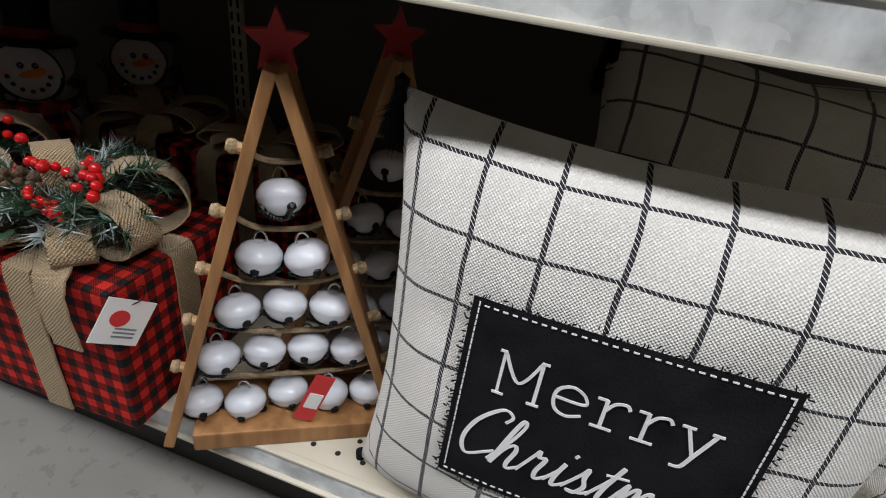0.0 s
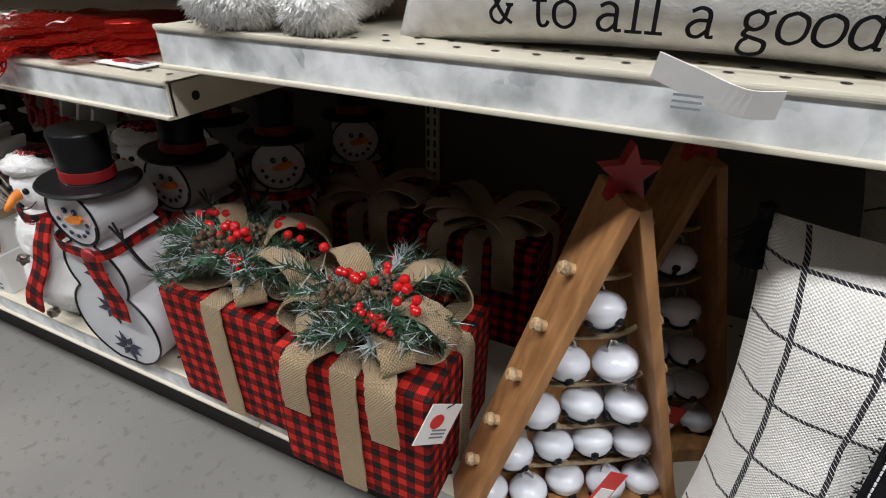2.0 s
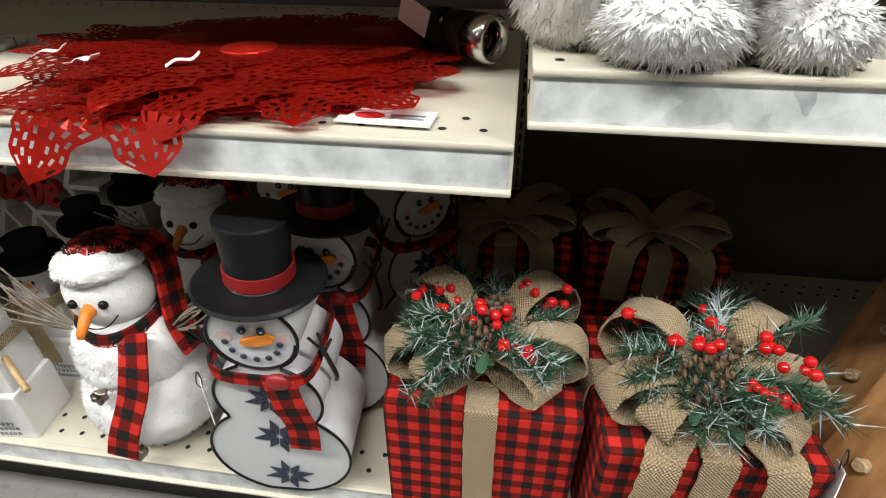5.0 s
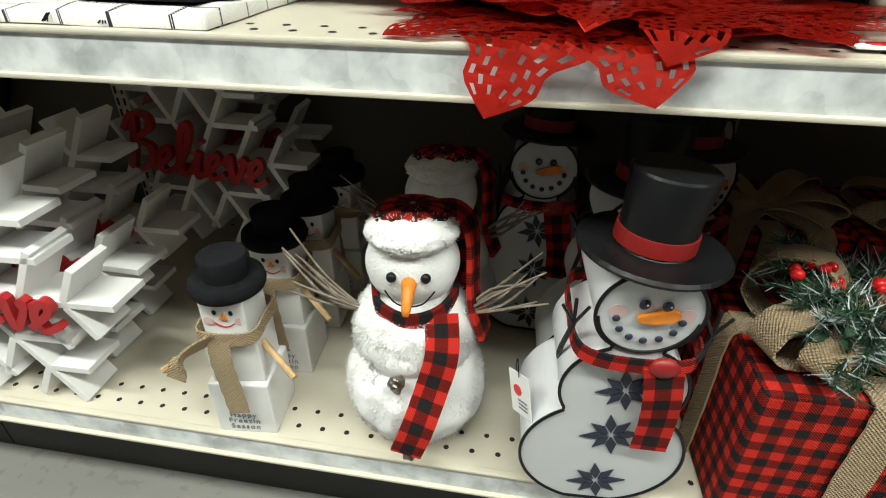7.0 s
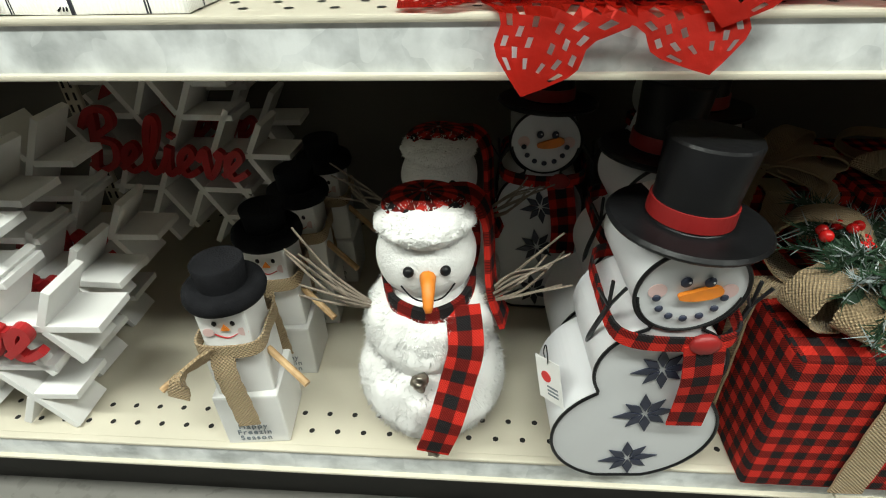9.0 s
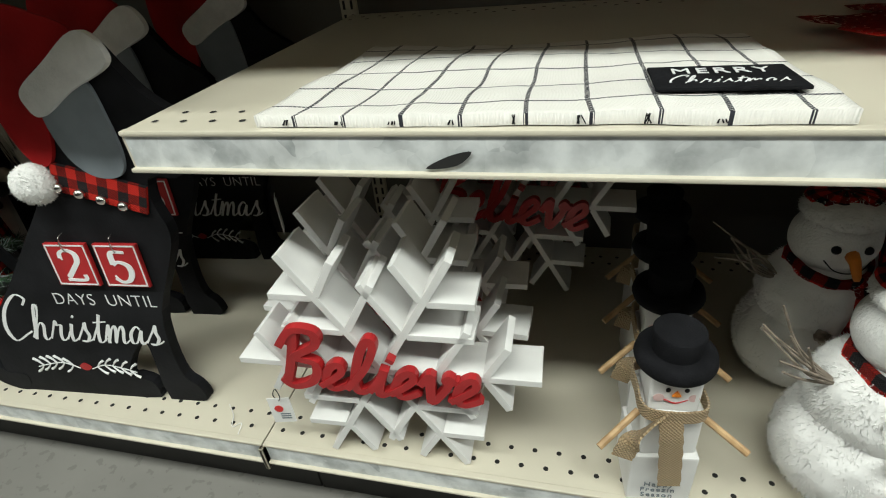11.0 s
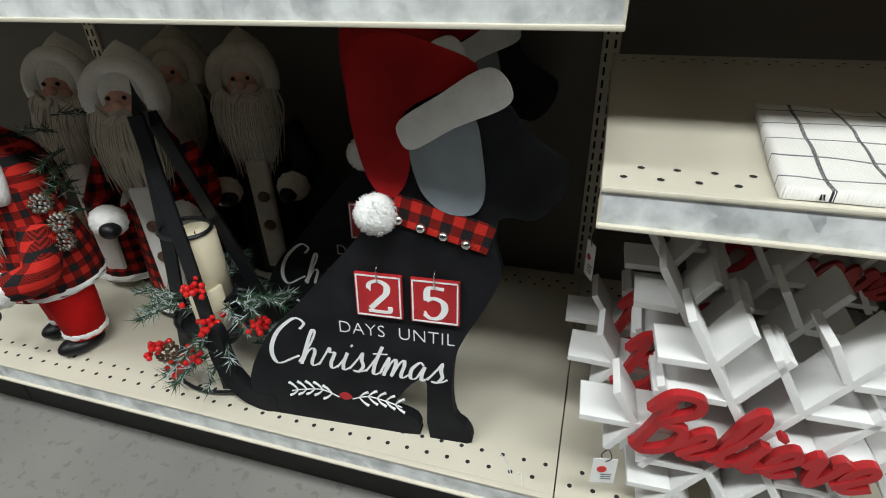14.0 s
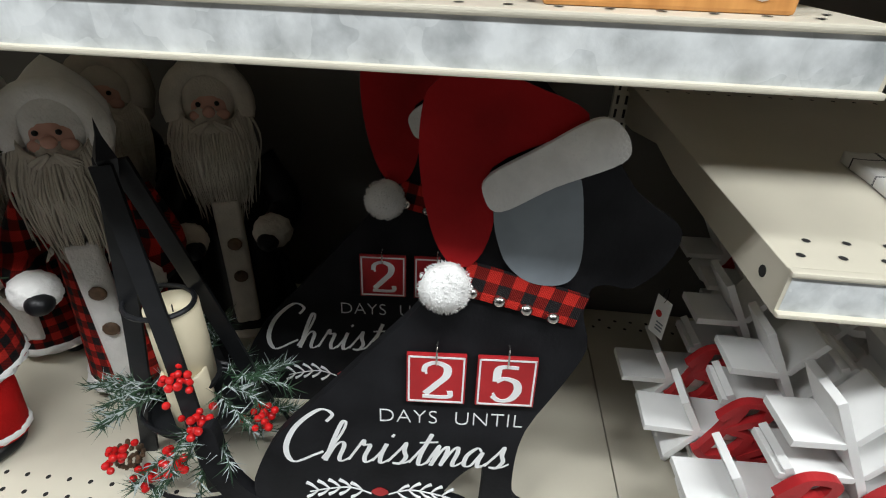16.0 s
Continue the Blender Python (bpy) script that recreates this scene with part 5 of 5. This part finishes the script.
def santa(m, label, seed, coat, trim, tall, robe=False):
    """A standing doll in a fur-edged coat with a long beard and hood: one plain mesh in a few materials."""
    rng = random.Random(seed)
    bm = bmesh.new()
    mats = [coat, trim, M_BEARD, M_SKIN, M_BLACK, M_REDCLOTH, M_CONE]

    def add(b, k):
        me = bpy.data.meshes.new("tmp")
        for f in b.faces:
            f.material_index, f.smooth = k, True
        b.to_mesh(me)
        b.free()
        bm.from_mesh(me)
        bpy.data.meshes.remove(me)

    H = tall
    bm.loops.layers.uv.new("uv")

    def lathe_uv(profile, k, at=(0, 0, 0)):
        b = lathe(profile, 28, at)
        uv = b.loops.layers.uv.new("uv")
        for f in b.faces:
            for lp in f.loops:
                c = lp.vert.co
                lp[uv].uv = (math.atan2(c.y, c.x) * 0.08, c.z)
        add(b, k)

    if robe:
        lathe_uv([(0.0, 0.03), (0.085, 0.03), (0.080, 0.12 * H), (0.066, 0.45 * H), (0.058, 0.66 * H), (0.03, 0.75 * H), (0, 0.76 * H)], 0)
        add(rough_ball(1, (0, 0, 0.035), (0.09, 0.09, 0.022), rng, 0.1, 5), 1)
        add(box(0.046, 0.02, 0.46 * H, (0, -0.072, 0.06), 0.008), 1)
        for z in (0.42, 0.30):
            add(ball(0.013, (0.002, -0.086, z * H), (1, 0.4, 1), 2), 6)
    else:
        for s in (-1, 1):
            add(lathe([(0.0, 0.03), (0.038, 0.035), (0.045, 0.12), (0.042, 0.20), (0, 0.21)], 20, (s * 0.040, 0, 0)), 5)
            add(rough_ball(1, (s * 0.040, 0, 0.045), (0.042, 0.042, 0.016), rng, 0.1, 5), 1)
        lathe_uv([(0.0, 0.15), (0.088, 0.15), (0.086, 0.20), (0.072, 0.27), (0.06, 0.36), (0.03, 0.41), (0, 0.42)], 0)
        add(rough_ball(1, (0, 0, 0.155), (0.092, 0.088, 0.020), rng, 0.1, 5), 1)
    for s in (-1, 1):
        add(ball(0.03, (s * 0.045, -0.018, 0.018), (0.9, 1.5, 0.62)), 4)
        sh = Vector((s * 0.060, -0.005, 0.64 * H))
        el = Vector((s * 0.100, -0.035, 0.50 * H))
        ha = Vector((s * 0.070, -0.095, 0.46 * H))
        b = tube(curve_points([sh, el, ha], 6), 0.034, 14, r2=0.027)
        uv = b.loops.layers.uv.new("uv")
        for f in b.faces:
            for lp in f.loops:
                lp[uv].uv = (lp.vert.co.x, lp.vert.co.z)
        add(b, 0)
        add(rough_ball(1, ha, (0.034, 0.028, 0.032), rng, 0.1, 5), 1)
        add(ball(0.019, ha + Vector((-s * 0.01, -0.022, -0.008)), (1, 1.1, 0.9)), 4)
    hz = 0.82 * H
    add(ball(0.042, (0, -0.012, hz), (0.95, 0.95, 1.1)), 3)
    add(ball(0.010, (0, -0.056, hz), (1, 1, 0.9)), 3)
    for s in (-1, 1):
        add(ball(0.012, (s * 0.018, -0.045, hz - 0.008), (1.1, 0.7, 0.8)), 3)
        add(ball(0.004, (s * 0.014, -0.052, hz + 0.012)), 4)
    hood = lathe([(0.05, -0.05), (0.062, -0.01), (0.060, 0.03), (0.045, 0.06), (0.02, 0.085), (0, 0.10)], 24, (0, 0.014, hz))
    uv = hood.loops.layers.uv.new("uv")
    for f in hood.faces:
        for lp in f.loops:
            lp[uv].uv = (lp.vert.co.x, lp.vert.co.z)
    add(hood, 1 if robe else 0)
    add(tube([(0.056 * math.cos(a), -0.030 + 0.01 * math.sin(a), hz + 0.006 + 0.056 * math.sin(a)) for a in (math.pi * (-0.12 + 1.24 * k / 16) for k in range(17))], 0.017, 12), 1)
    long = 0.20 if robe else 0.15
    beard = rough_ball(1, (0, -0.038, hz - 0.5 * long), (0.050, 0.030, 0.55 * long), rng, 0.15, 4)
    for k in range(230):
        a = rng.uniform(-1.35, 1.35)
        top = Vector((0.050 * math.sin(a), -0.030 - 0.026 * math.cos(a), hz - 0.026 + 0.045 * (1 - math.cos(a))))
        low = Vector((0.046 * math.sin(a) + rng.gauss(0, 0.009), -0.052 - 0.022 * math.cos(a), hz - long * rng.uniform(0.55, 1.05) + 0.07 * (1 - math.cos(a))))
        mid = (top + low) / 2 + Vector((0.012 * math.sin(a) + rng.gauss(0, 0.004), -0.014 * math.cos(a), 0))
        tube(curve_points([top, mid, low], 4), 0.0034, 4, beard, 0.0008)
    for s in (-1, 1):
        for k in range(16):
            p = Vector((s * 0.004, -0.060, hz - 0.016))
            q = p + Vector((s * rng.uniform(0.025, 0.042), 0.006, -rng.uniform(0.018, 0.045)))
            tube(curve_points([p, (p + q) / 2 + Vector((0, -0.005, 0.004)), q], 3), 0.0036, 4, beard, 0.0010)
    add(beard, 2)
    me = finish(bm)
    for k in mats:
        me.materials.append(k)
    d = new("santa_doll", me)
    d.matrix_world = m
    return tagged(d, label, "doll", "santa dolls")


santa(pose(-1.005, 0.115, DECK, 0, 0, -22), "santa doll in a checked coat, red trousers and black boots", 51, M_CHECKSMALL, M_FLEECE, 0.44)
santa(pose(-0.850, 0.285, DECK, 0, 0, 22), "tall santa doll in a checked robe with a long beard", 52, M_CHECKSMALL, M_FUR, 0.575, robe=True)
santa(pose(-0.715, 0.455, DECK, 0, 0, 24), "santa doll in a black coat in the shadow behind", 53, M_BLACK, M_BEARD, 0.575, robe=True)
santa(pose(-0.905, 0.48, DECK, 0, 0, 15), "santa doll in a black coat at the back", 54, M_BLACK, M_BEARD, 0.575, robe=True)
santa(pose(-1.07, 0.35, DECK, 0, 0, 15), "santa doll in a red checked coat in shade", 55, M_CHECKSMALL, M_FUR, 0.575, robe=True)

lan = thing("hand_lantern", pose(-1.085, 0.015, DECK + 0.100), "tiny black lantern held by a santa doll", "lantern")
part("tank", lathe([(0, 0), (0.019, 0), (0.021, 0.008), (0.018, 0.018), (0.008, 0.022), (0, 0.022)], 20), M_IRON, lan, smooth=True)
part("glass", lathe([(0.009, 0.022), (0.016, 0.032), (0.016, 0.044), (0.009, 0.054)], 20), M_GLASS, lan, "clear glass globe", smooth=True)
part("cap", lathe([(0.016, 0.054), (0.013, 0.060), (0.006, 0.068), (0, 0.070)], 20), M_IRON, lan)
part("handle", tube([(0.024 * math.cos(a), 0, 0.055 + 0.050 * math.sin(a)) for a in (math.pi * k / 12 for k in range(13))], 0.0012, 6), M_IRON, lan, "wire handle")


def sleigh_lantern(m, label):
    """A black iron easel of flat bars with rings, candles, pine and berries."""
    rng = random.Random(61)
    t = thing("candle_stand", m, label, "candle holder")
    bars = [((0.035, -0.055, 0.0), (-0.020, -0.01, 0.50)), ((-0.105, 0.0, 0.0), (-0.030, 0.01, 0.50)), ((0.06, 0.10, 0.0), (-0.015, 0.01, 0.50))]
    for p, q in bars:
        part("bar", ribbon([p, (Vector(p) + Vector(q)) / 2 + Vector((0.004, 0, 0)), q], (1, 0.2, 0), 0.024, 0.006), M_IRON, t, "flat black iron bar")
    part("finial", lathe([(0, 0.55), (0.004, 0.53), (0.015, 0.505), (0.012, 0.49), (0.008, 0.475), (0, 0.47)], 4, (-0.022, 0.002, 0)), M_IRON, t, "pointed iron finial")
    for z, r, c in ((0.012, 0.120, (0.0, 0.02)), (0.115, 0.085, (-0.008, 0.02)), (0.30, 0.045, (-0.018, 0.01))):
        part("ring", tube([(c[0] + r * math.cos(a), c[1] + r * 0.85 * math.sin(a), z) for a in (6.283 * k / 32 for k in range(33))], 0.0036, 7), M_IRON, t, "iron hoop")
    part("tray", lathe([(0, 0.10), (0.07, 0.10), (0.075, 0.108), (0.07, 0.105), (0, 0.104)], 28, (-0.005, 0.02, 0)), M_IRON, t)
    for x, y, z, r, h in ((-0.006, 0.015, 0.165, 0.035, 0.128), (0.000, -0.005, 0.085, 0.030, 0.11)):
        cd = part("candle", lathe([(0, 0), (r, 0), (r * 1.02, h * 0.5), (r, h), (r * 0.88, h + 0.003), (r * 0.75, h - 0.008), (0, h - 0.012)], 26, (x, y, z)), M_WAX, t, "ivory pillar candle", smooth=True)
        part("wick", tube([(x, y, z + h - 0.014), (x + 0.001, y, z + h)], 0.001, 5), M_BLACK, cd)
    part("candle_plate", lathe([(0, 0.158), (0.040, 0.158), (0.042, 0.165), (0, 0.164)], 24, (-0.006, 0.015, 0)), M_IRON, t)
    part("candle_plate", lathe([(0, 0.078), (0.038, 0.078), (0.040, 0.085), (0, 0.084)], 24, (0.0, -0.005, 0)), M_IRON, t)
    for k in range(34):
        a = k * 0.72 + rng.uniform(-0.2, 0.2)
        z = 0.06 + 0.11 * (k % 3) / 2
        spray(t, rng, (0.055 * math.cos(a), 0.01 + 0.05 * math.sin(a), z), (math.cos(a), math.sin(a), rng.uniform(-0.35, 0.3)), rng.uniform(0.06, 0.095), 75, 0.026, 0.25)
    for p in ((-0.085, -0.075, 0.085), (0.005, -0.085, 0.095), (0.045, -0.06, 0.16), (0.115, -0.03, 0.15), (-0.05, -0.075, 0.045), (0.02, -0.05, 0.22)):
        berries(t, rng, p, 15, 0.010, 0.0056)
    part("pine_cone", cone_scales(bmesh.new(), (-0.11, -0.05, 0.05), Matrix.Rotation(radians(70), 4, "Y"), 0.04, rng), M_CONE, t, "brown pine cone")
    return t


sleigh_lantern(pose(-0.640, 0.120, DECK, 0, 0, 0), "black iron candle stand with ivory candles, pine and red berries")
wr = thing("pine_spray", pose(-0.905, 0.165, DECK + 0.26), "dark pine spray with frosted cones held by a santa doll", "pine spray")
rng = random.Random(71)
for k in range(8):
    a = rng.uniform(0, 6.28)
    spray(wr, rng, (0, 0, 0.03 * k), (math.cos(a), math.sin(a) - 0.3, rng.uniform(-0.5, 0.2)), 0.07, 60, 0.024, 0.12)
for p in ((-0.02, -0.05, 0.075), (0.015, -0.055, 0.045), (-0.005, -0.05, 0.0)):
    part("pine_cone", cone_scales(bmesh.new(), p, Matrix.Rotation(radians(100), 4, "X"), 0.036, rng), M_CONE, wr, "frost-tipped pine cone")
    part("frosting", cone_scales(bmesh.new(), (p[0], p[1] - 0.005, p[2]), Matrix.Rotation(radians(100), 4, "X"), 0.030, rng), M_FROST, wr, "frosted scales")


# ---- on the upper shelves ----
def cloth_sheet(w, d, fn, nx=40, ny=26):
    b = bmesh.new()
    uv = b.loops.layers.uv.new("uv")
    g = [[b.verts.new(fn(w * i / nx, d * j / ny)) for i in range(nx + 1)] for j in range(ny + 1)]
    for j in range(ny):
        for i in range(nx):
            f = b.faces.new((g[j][i], g[j][i + 1], g[j + 1][i + 1], g[j + 1][i]))
            for lp, (u, v) in zip(f.loops, ((i, j), (i + 1, j), (i + 1, j + 1), (i, j + 1))):
                lp[uv].uv = (u * w / nx + 0.012, v * d / ny + 0.020)
    return b


def soft(u, v):
    edge = 0.006 * noise.noise(Vector((u * 14, 3.1, v * 3))) + 0.004 * noise.noise(Vector((u * 3, v * 16, 7.7)))
    return Vector((u * (1 - 0.36 * v) + 0.10 * v + edge, v + edge, 0.012 + 0.004 * noise.noise(Vector((u * 5, v * 14, 2.2))) + 0.0035 * noise.noise(Vector((u * 9, v * 9, 1))) + 0.0015 * noise.noise(Vector((u * 30, v * 26, 4)))))


tw = thing("folded_towel", pose(0.157, -0.004, Z_B), "white windowpane check towel folded flat on the shelf", "towel")
tb = cloth_sheet(0.485, 0.262, soft, 56, 30)
ex = bmesh.ops.extrude_edge_only(tb, edges=[e for e in tb.edges if e.is_boundary])
for v in [v for v in ex["geom"] if isinstance(v, bmesh.types.BMVert)]:
    v.co.z = 0.0012
part("towel_cloth", tb, M_TOWEL, tw, smooth=True)
part("under_fold", box(0.43, 0.235, 0.006, (0.238, 0.130, 0.001), 0.002), M_TOWEL, tw, "lower fold of the towel")
tp = part("patch", box(0.112, 0.075, 0.003, (0.405, 0.066, 0.0165), 0.001, Matrix.Rotation(radians(-2), 4, "X")), M_FELT, tw, "black patch")
me = lettering("MERRY", 0.022, 0.0006, space=1.25)
me.transform(Matrix.Translation((0.405, 0.073, 0.0202)) @ Matrix.Rotation(radians(-90), 4, "X"))
part("embroidery", me, M_CHALK, tp, "white embroidered word")
for piece in pen_words("Christmas", 0.0115, 0.0018, 0.0006):
    bmesh.ops.transform(piece, matrix=Matrix.Translation((0.405, 0.043, 0.0202)) @ Matrix.Rotation(radians(-90), 4, "X"), verts=piece.verts)
    part("embroidery", piece, M_CHALK, tp, "white embroidered script letter")
fr = bmesh.new()
rng = random.Random(91)
for k in range(8):
    for _ in range(4):
        x = 0.03 + 0.052 * k + rng.gauss(0, 0.0012)
        tube([(x, 0.002, 0.010), (x + rng.gauss(0, 0.002), -0.004, 0.004)], 0.0006, 4, fr)
tagged(part("loose_threads", fr, M_FELT, tw), "small tufts of loose black thread", kind="stuff")


def poinsettia_mat(m, label, seed, droop):
    """A pierced red vinyl placemat: overlapping leaf shapes cut through with slots; parts past the shelf edge bend down."""
    rng = random.Random(seed)
    t = thing("red_placemat", m, label, "placemat", "red placemats")
    for k in range(11):
        a = 6.283 * k / 11 + rng.uniform(-0.1, 0.1)
        L, W = rng.uniform(0.165, 0.20) + (0.028 if seed == 1 and k == 8 else 0.012 if seed == 1 and k == 9 else 0.0), rng.uniform(0.046, 0.056) * (1.15 if seed == 1 else 1.0)
        b = bmesh.new()
        n = 26
        ca, sa = math.cos(a), math.sin(a)
        cols = [-1, -0.86, -0.74, -0.60, -0.48, -0.32, -0.20, -0.07, 0.07, 0.20, 0.32, 0.48, 0.60, 0.74, 0.86, 1]

        def put(s, q):
            x, y = L * s * ca - q * sa, L * s * sa + q * ca
            return b.verts.new((x, y, 0.0004 * k + 0.006 * s * math.sin(3 * s + k) + 0.003))

        def half(s):
            return W * (math.sin(math.pi * min(1, s ** 0.8)) ** 0.7) * (1 + 0.16 * math.sin(s * 30)) + 0.004 * (1 - s)

        prev = None
        for i in range(n + 1):
            s = 0.12 + 0.88 * i / n
            h = half(s)
            row = [put(s + 0.03 * abs(q), h * q) for q in cols]
            if prev:
                for j in range(len(cols) - 1):
                    if j in (1, 3, 5, 9, 11, 13) and (i + j // 2) % 2 == 0 and 1 < i < n - 1:
                        continue
                    b.faces.new((prev[j], prev[j + 1], row[j + 1], row[j]))
            prev = row
        bmesh.ops.solidify(b, geom=b.faces[:], thickness=0.0012)
        inv = m.inverted()
        edge = droop
        for v in b.verts:
            w = m @ v.co
            if w.y < edge:
                over = edge - w.y
                w = Vector((w.x, edge - 0.42 * over - 0.004, w.z - 0.78 * over))
                v.co = inv @ w
        part("leaf", b, M_MAT, t)
    part("centre", lathe([(0, 0.010), (0.03, 0.008), (0.032, 0.004), (0, 0.004)], 18), M_MAT, t)
    return t


for x, y, z, r, s in ((0.938, 0.126, 0.002, -7, 1), (1.03, 0.20, 0.005, 40, 2), (0.92, 0.28, 0.008, 75, 3), (1.05, 0.145, 0.011, 22, 4), (0.87, 0.22, 0.014, 55, 5), (1.08, 0.31, 0.010, 15, 6), (0.98, 0.17, 0.017, 33, 7)):
    poinsettia_mat(pose(x, y, Z_B + z, 0, 0, r), "shiny red pierced poinsettia placemat hanging over the shelf edge", s, -0.018)
ptag = thing("price_card", pose(1.166, 0.028, Z_B + 0.003, 0, 0, -3), "white price card with a red seal lying on the shelf", "price card")
part("card", box(0.082, 0.036, 0.0012, (0, 0, 0)), M_PAPER, ptag)
part("seal", lathe([(0, 0), (0.010, 0), (0.010, 0.0005), (0, 0.0005)], 20, (-0.015, 0, 0.0013), None, None, 1.3, 0.8), M_REDCARD, ptag, "oval red seal")
for k in range(2):
    part("print_line", box(0.03, 0.003, 0.0004, (0.018, 0.004 - 0.008 * k, 0.0013)), M_GREY, ptag)
nap = thing("napkin_ring_pack", pose(1.205, 0.225, Z_B + 0.012, 0, 0, -35), "pack of black and silver rings with a white price tag", "ring pack")
for k in range(3):
    part("ring", lathe([(0.021, -0.014), (0.025, -0.012), (0.025, 0.012), (0.021, 0.014), (0.019, 0), (0.021, -0.014)], 26, (-0.03 + 0.034 * k, 0, 0.022), Matrix.Rotation(radians(90), 4, "Y")), M_BLACK if k < 2 else M_SILVER, nap, smooth=True)
part("tag", box(0.045, 0.001, 0.03, (-0.05, -0.027, 0.025), 0, Matrix.Rotation(radians(20), 4, "Y")), M_PAPER, nap, "white price tag")
scuff = thing("sticker_scrap", pose(0.338, -0.0146, Z_B - 0.034), "black scuffed scrap of a label on the strip", "sticker")
part("scrap", board([(-0.020, 0.0), (0.008, 0.003), (0.022, 0.016), (0.002, 0.012)], 0.0008, 4), M_MARK, scuff)

pup = thing("plush_dog", pose(1.395, 0.058, Z_C, 0, 0, 0), "long-haired white plush dog with a checked bow", "plush toy")
rng = random.Random(101)
for nm, c, r, n in (("body", (0.03, 0.05, 0.10), (0.085, 0.09, 0.10), 1900), ("haunch", (-0.080, 0.02, 0.08), (0.060, 0.07, 0.085), 1700), ("paw", (-0.020, -0.045, 0.026), (0.048, 0.042, 0.028), 900), ("paw", (0.075, -0.04, 0.024), (0.034, 0.036, 0.025), 700), ("foreleg", (-0.015, -0.02, 0.09), (0.034, 0.034, 0.08), 900), ("head", (0.04, -0.01, 0.23), (0.06, 0.06, 0.06), 900)):
    bm = rough_ball(1.0, c, r, rng, 0.10, 4, 5, 0.035)
    tufts(bm, c, r, int(n * 1.8), 0.012, rng, 0.0016, 0.7)
    part(nm, bm, M_PILE, pup, "long white pile", smooth=True)
part("bow", ribbon([(-0.03, -0.065, 0.15), (0.01, -0.085, 0.125), (0.02, -0.085, 0.095), (0.05, -0.085, 0.12), (0.09, -0.06, 0.15)], (0.2, 0, 1), 0.045, 0.006), M_CHECKSMALL, pup, "red and black checked bow")

goodnight = cushion(pose(1.790, 0.050, Z_C - 0.008, -8, 0, -1), 0.52, 0.33, 0.10, M_LINEN, "pale grey linen pillow with dark printed words", None, False, 12)
for piece in slab_words("& to all a good night", 0.0168, 0.0030, 0.0008, 0.25, 0.0):
    for v in piece.verts:
        v.co.x -= 0.152
        a, b = 2 * v.co.x / 0.52, 2 * (v.co.z + 0.024 - 0.165) / 0.33
        v.co = (v.co.x, -0.05 * max(0.0, (1 - min(1.0, abs(a)) ** 4) * (1 - b ** 4)) ** 0.55 - 0.013 + v.co.y, v.co.z + 0.024)
    part("printed_letter", piece, M_FELT, goodnight, "dark stitched letter")
part("printed_panel", box(0.24, 0.002, 0.11, (-0.03, -0.060, 0.095)), M_NAVY, goodnight, "dark printed picture panel")
pc = thing("paper_label", pose(1.80, -0.026, Z_C - 0.004, 0, 0, 0), "creased white paper label hanging on the shelf edge", "label")
part("paper", ribbon([(-0.032, -0.0, 0.012), (-0.008, -0.006, 0.005), (0.022, -0.010, -0.004), (0.044, -0.005, -0.004)], (0, -0.3, 1), 0.019, 0.0008), M_PAPER, pc)
for k in range(3):
    part("print_line", box(0.018, 0.0005, 0.0016, (-0.008, -0.0088, -0.004 - 0.004 * k)), M_GREY, pc)

bed = thing("plaid_cushion", pose(-0.42, 0.10, Z_A), "large red and black check cushion with white fleece", "cushion")
bb = box(0.40, 0.26, 0.10, (0, 0.06, 0.0), 0.035)
part("cover", bb, M_CHECKBIG, bed, smooth=True)
fl = rough_ball(1.0, (0.06, -0.055, 0.025), (0.032, 0.02, 0.018), random.Random(3), 0.1, 4)
tufts(fl, (0.06, -0.055, 0.025), (0.032, 0.02, 0.018), 400, 0.008, random.Random(4), 0.002, 0.3)
part("fleece_ball", fl, M_FLEECE, bed, "white fleece pompom", smooth=True)
blk = thing("wooden_calendar", pose(-0.128, 0.055, Z_A), "orange stained wooden calendar block with red letters", "calendar")
part("base", box(0.168, 0.07, 0.055, (0, 0, 0), 0.003), M_WOODLIGHT, blk)
letters("word", "DECEMBER", 0.030, M_RED, blk, Matrix.Translation((0, -0.0355, 0.018)), "red painted word", heavy=0.0006, space=1.05)
part("upper_block", box(0.15, 0.05, 0.06, (0, 0.006, 0.0555), 0.003), M_WOODLIGHT, blk)
part("chip", ball(0.006, (0.06, -0.035, 0.014), (1.2, 0.4, 1), 2), M_PAPER, blk, "white paint chip")
for k, (x, h) in enumerate(((-0.70, 0.10), (-0.80, 0.12))):
    v = thing("wooden_bottle", pose(x, 0.05, Z_A), "pale wooden turned bottle shape", "wooden ornament", "wooden ornaments")
    part("body", lathe([(0, 0), (0.03, 0), (0.034, 0.01), (0.03, 0.05), (0.018, 0.08), (0.016, h), (0, h)], 24), M_PEG, v, smooth=True)
lint = thing("torn_string", pose(-0.075, 0.040, DECK + 0.001), "short torn tangle of white string", "string")
part("strand", tube(curve_points([(-0.02, 0.02, 0.001), (0.0, 0.0, 0.002), (0.01, -0.02, 0.001), (0.022, -0.012, 0.002), (0.028, -0.032, 0.001)], 6), 0.0008, 5), M_PAPER, lint)
for x, y, r in ((0.80, 0.10, 20), (0.86, 0.075, -15), (0.955, 0.085, 35)):
    pt = thing("curled_tag", pose(x, y, Z_B + 0.030, 0, 0, r), "small curled white paper tag on a red placemat", "tag", "curled tags")
    part("paper", ribbon([(-0.017, 0, -0.004), (-0.006, 0, 0.001), (0.007, 0, 0.000), (0.016, 0, 0.006)], (0, 1, 0), 0.010, 0.0008), M_PAPER, pt)
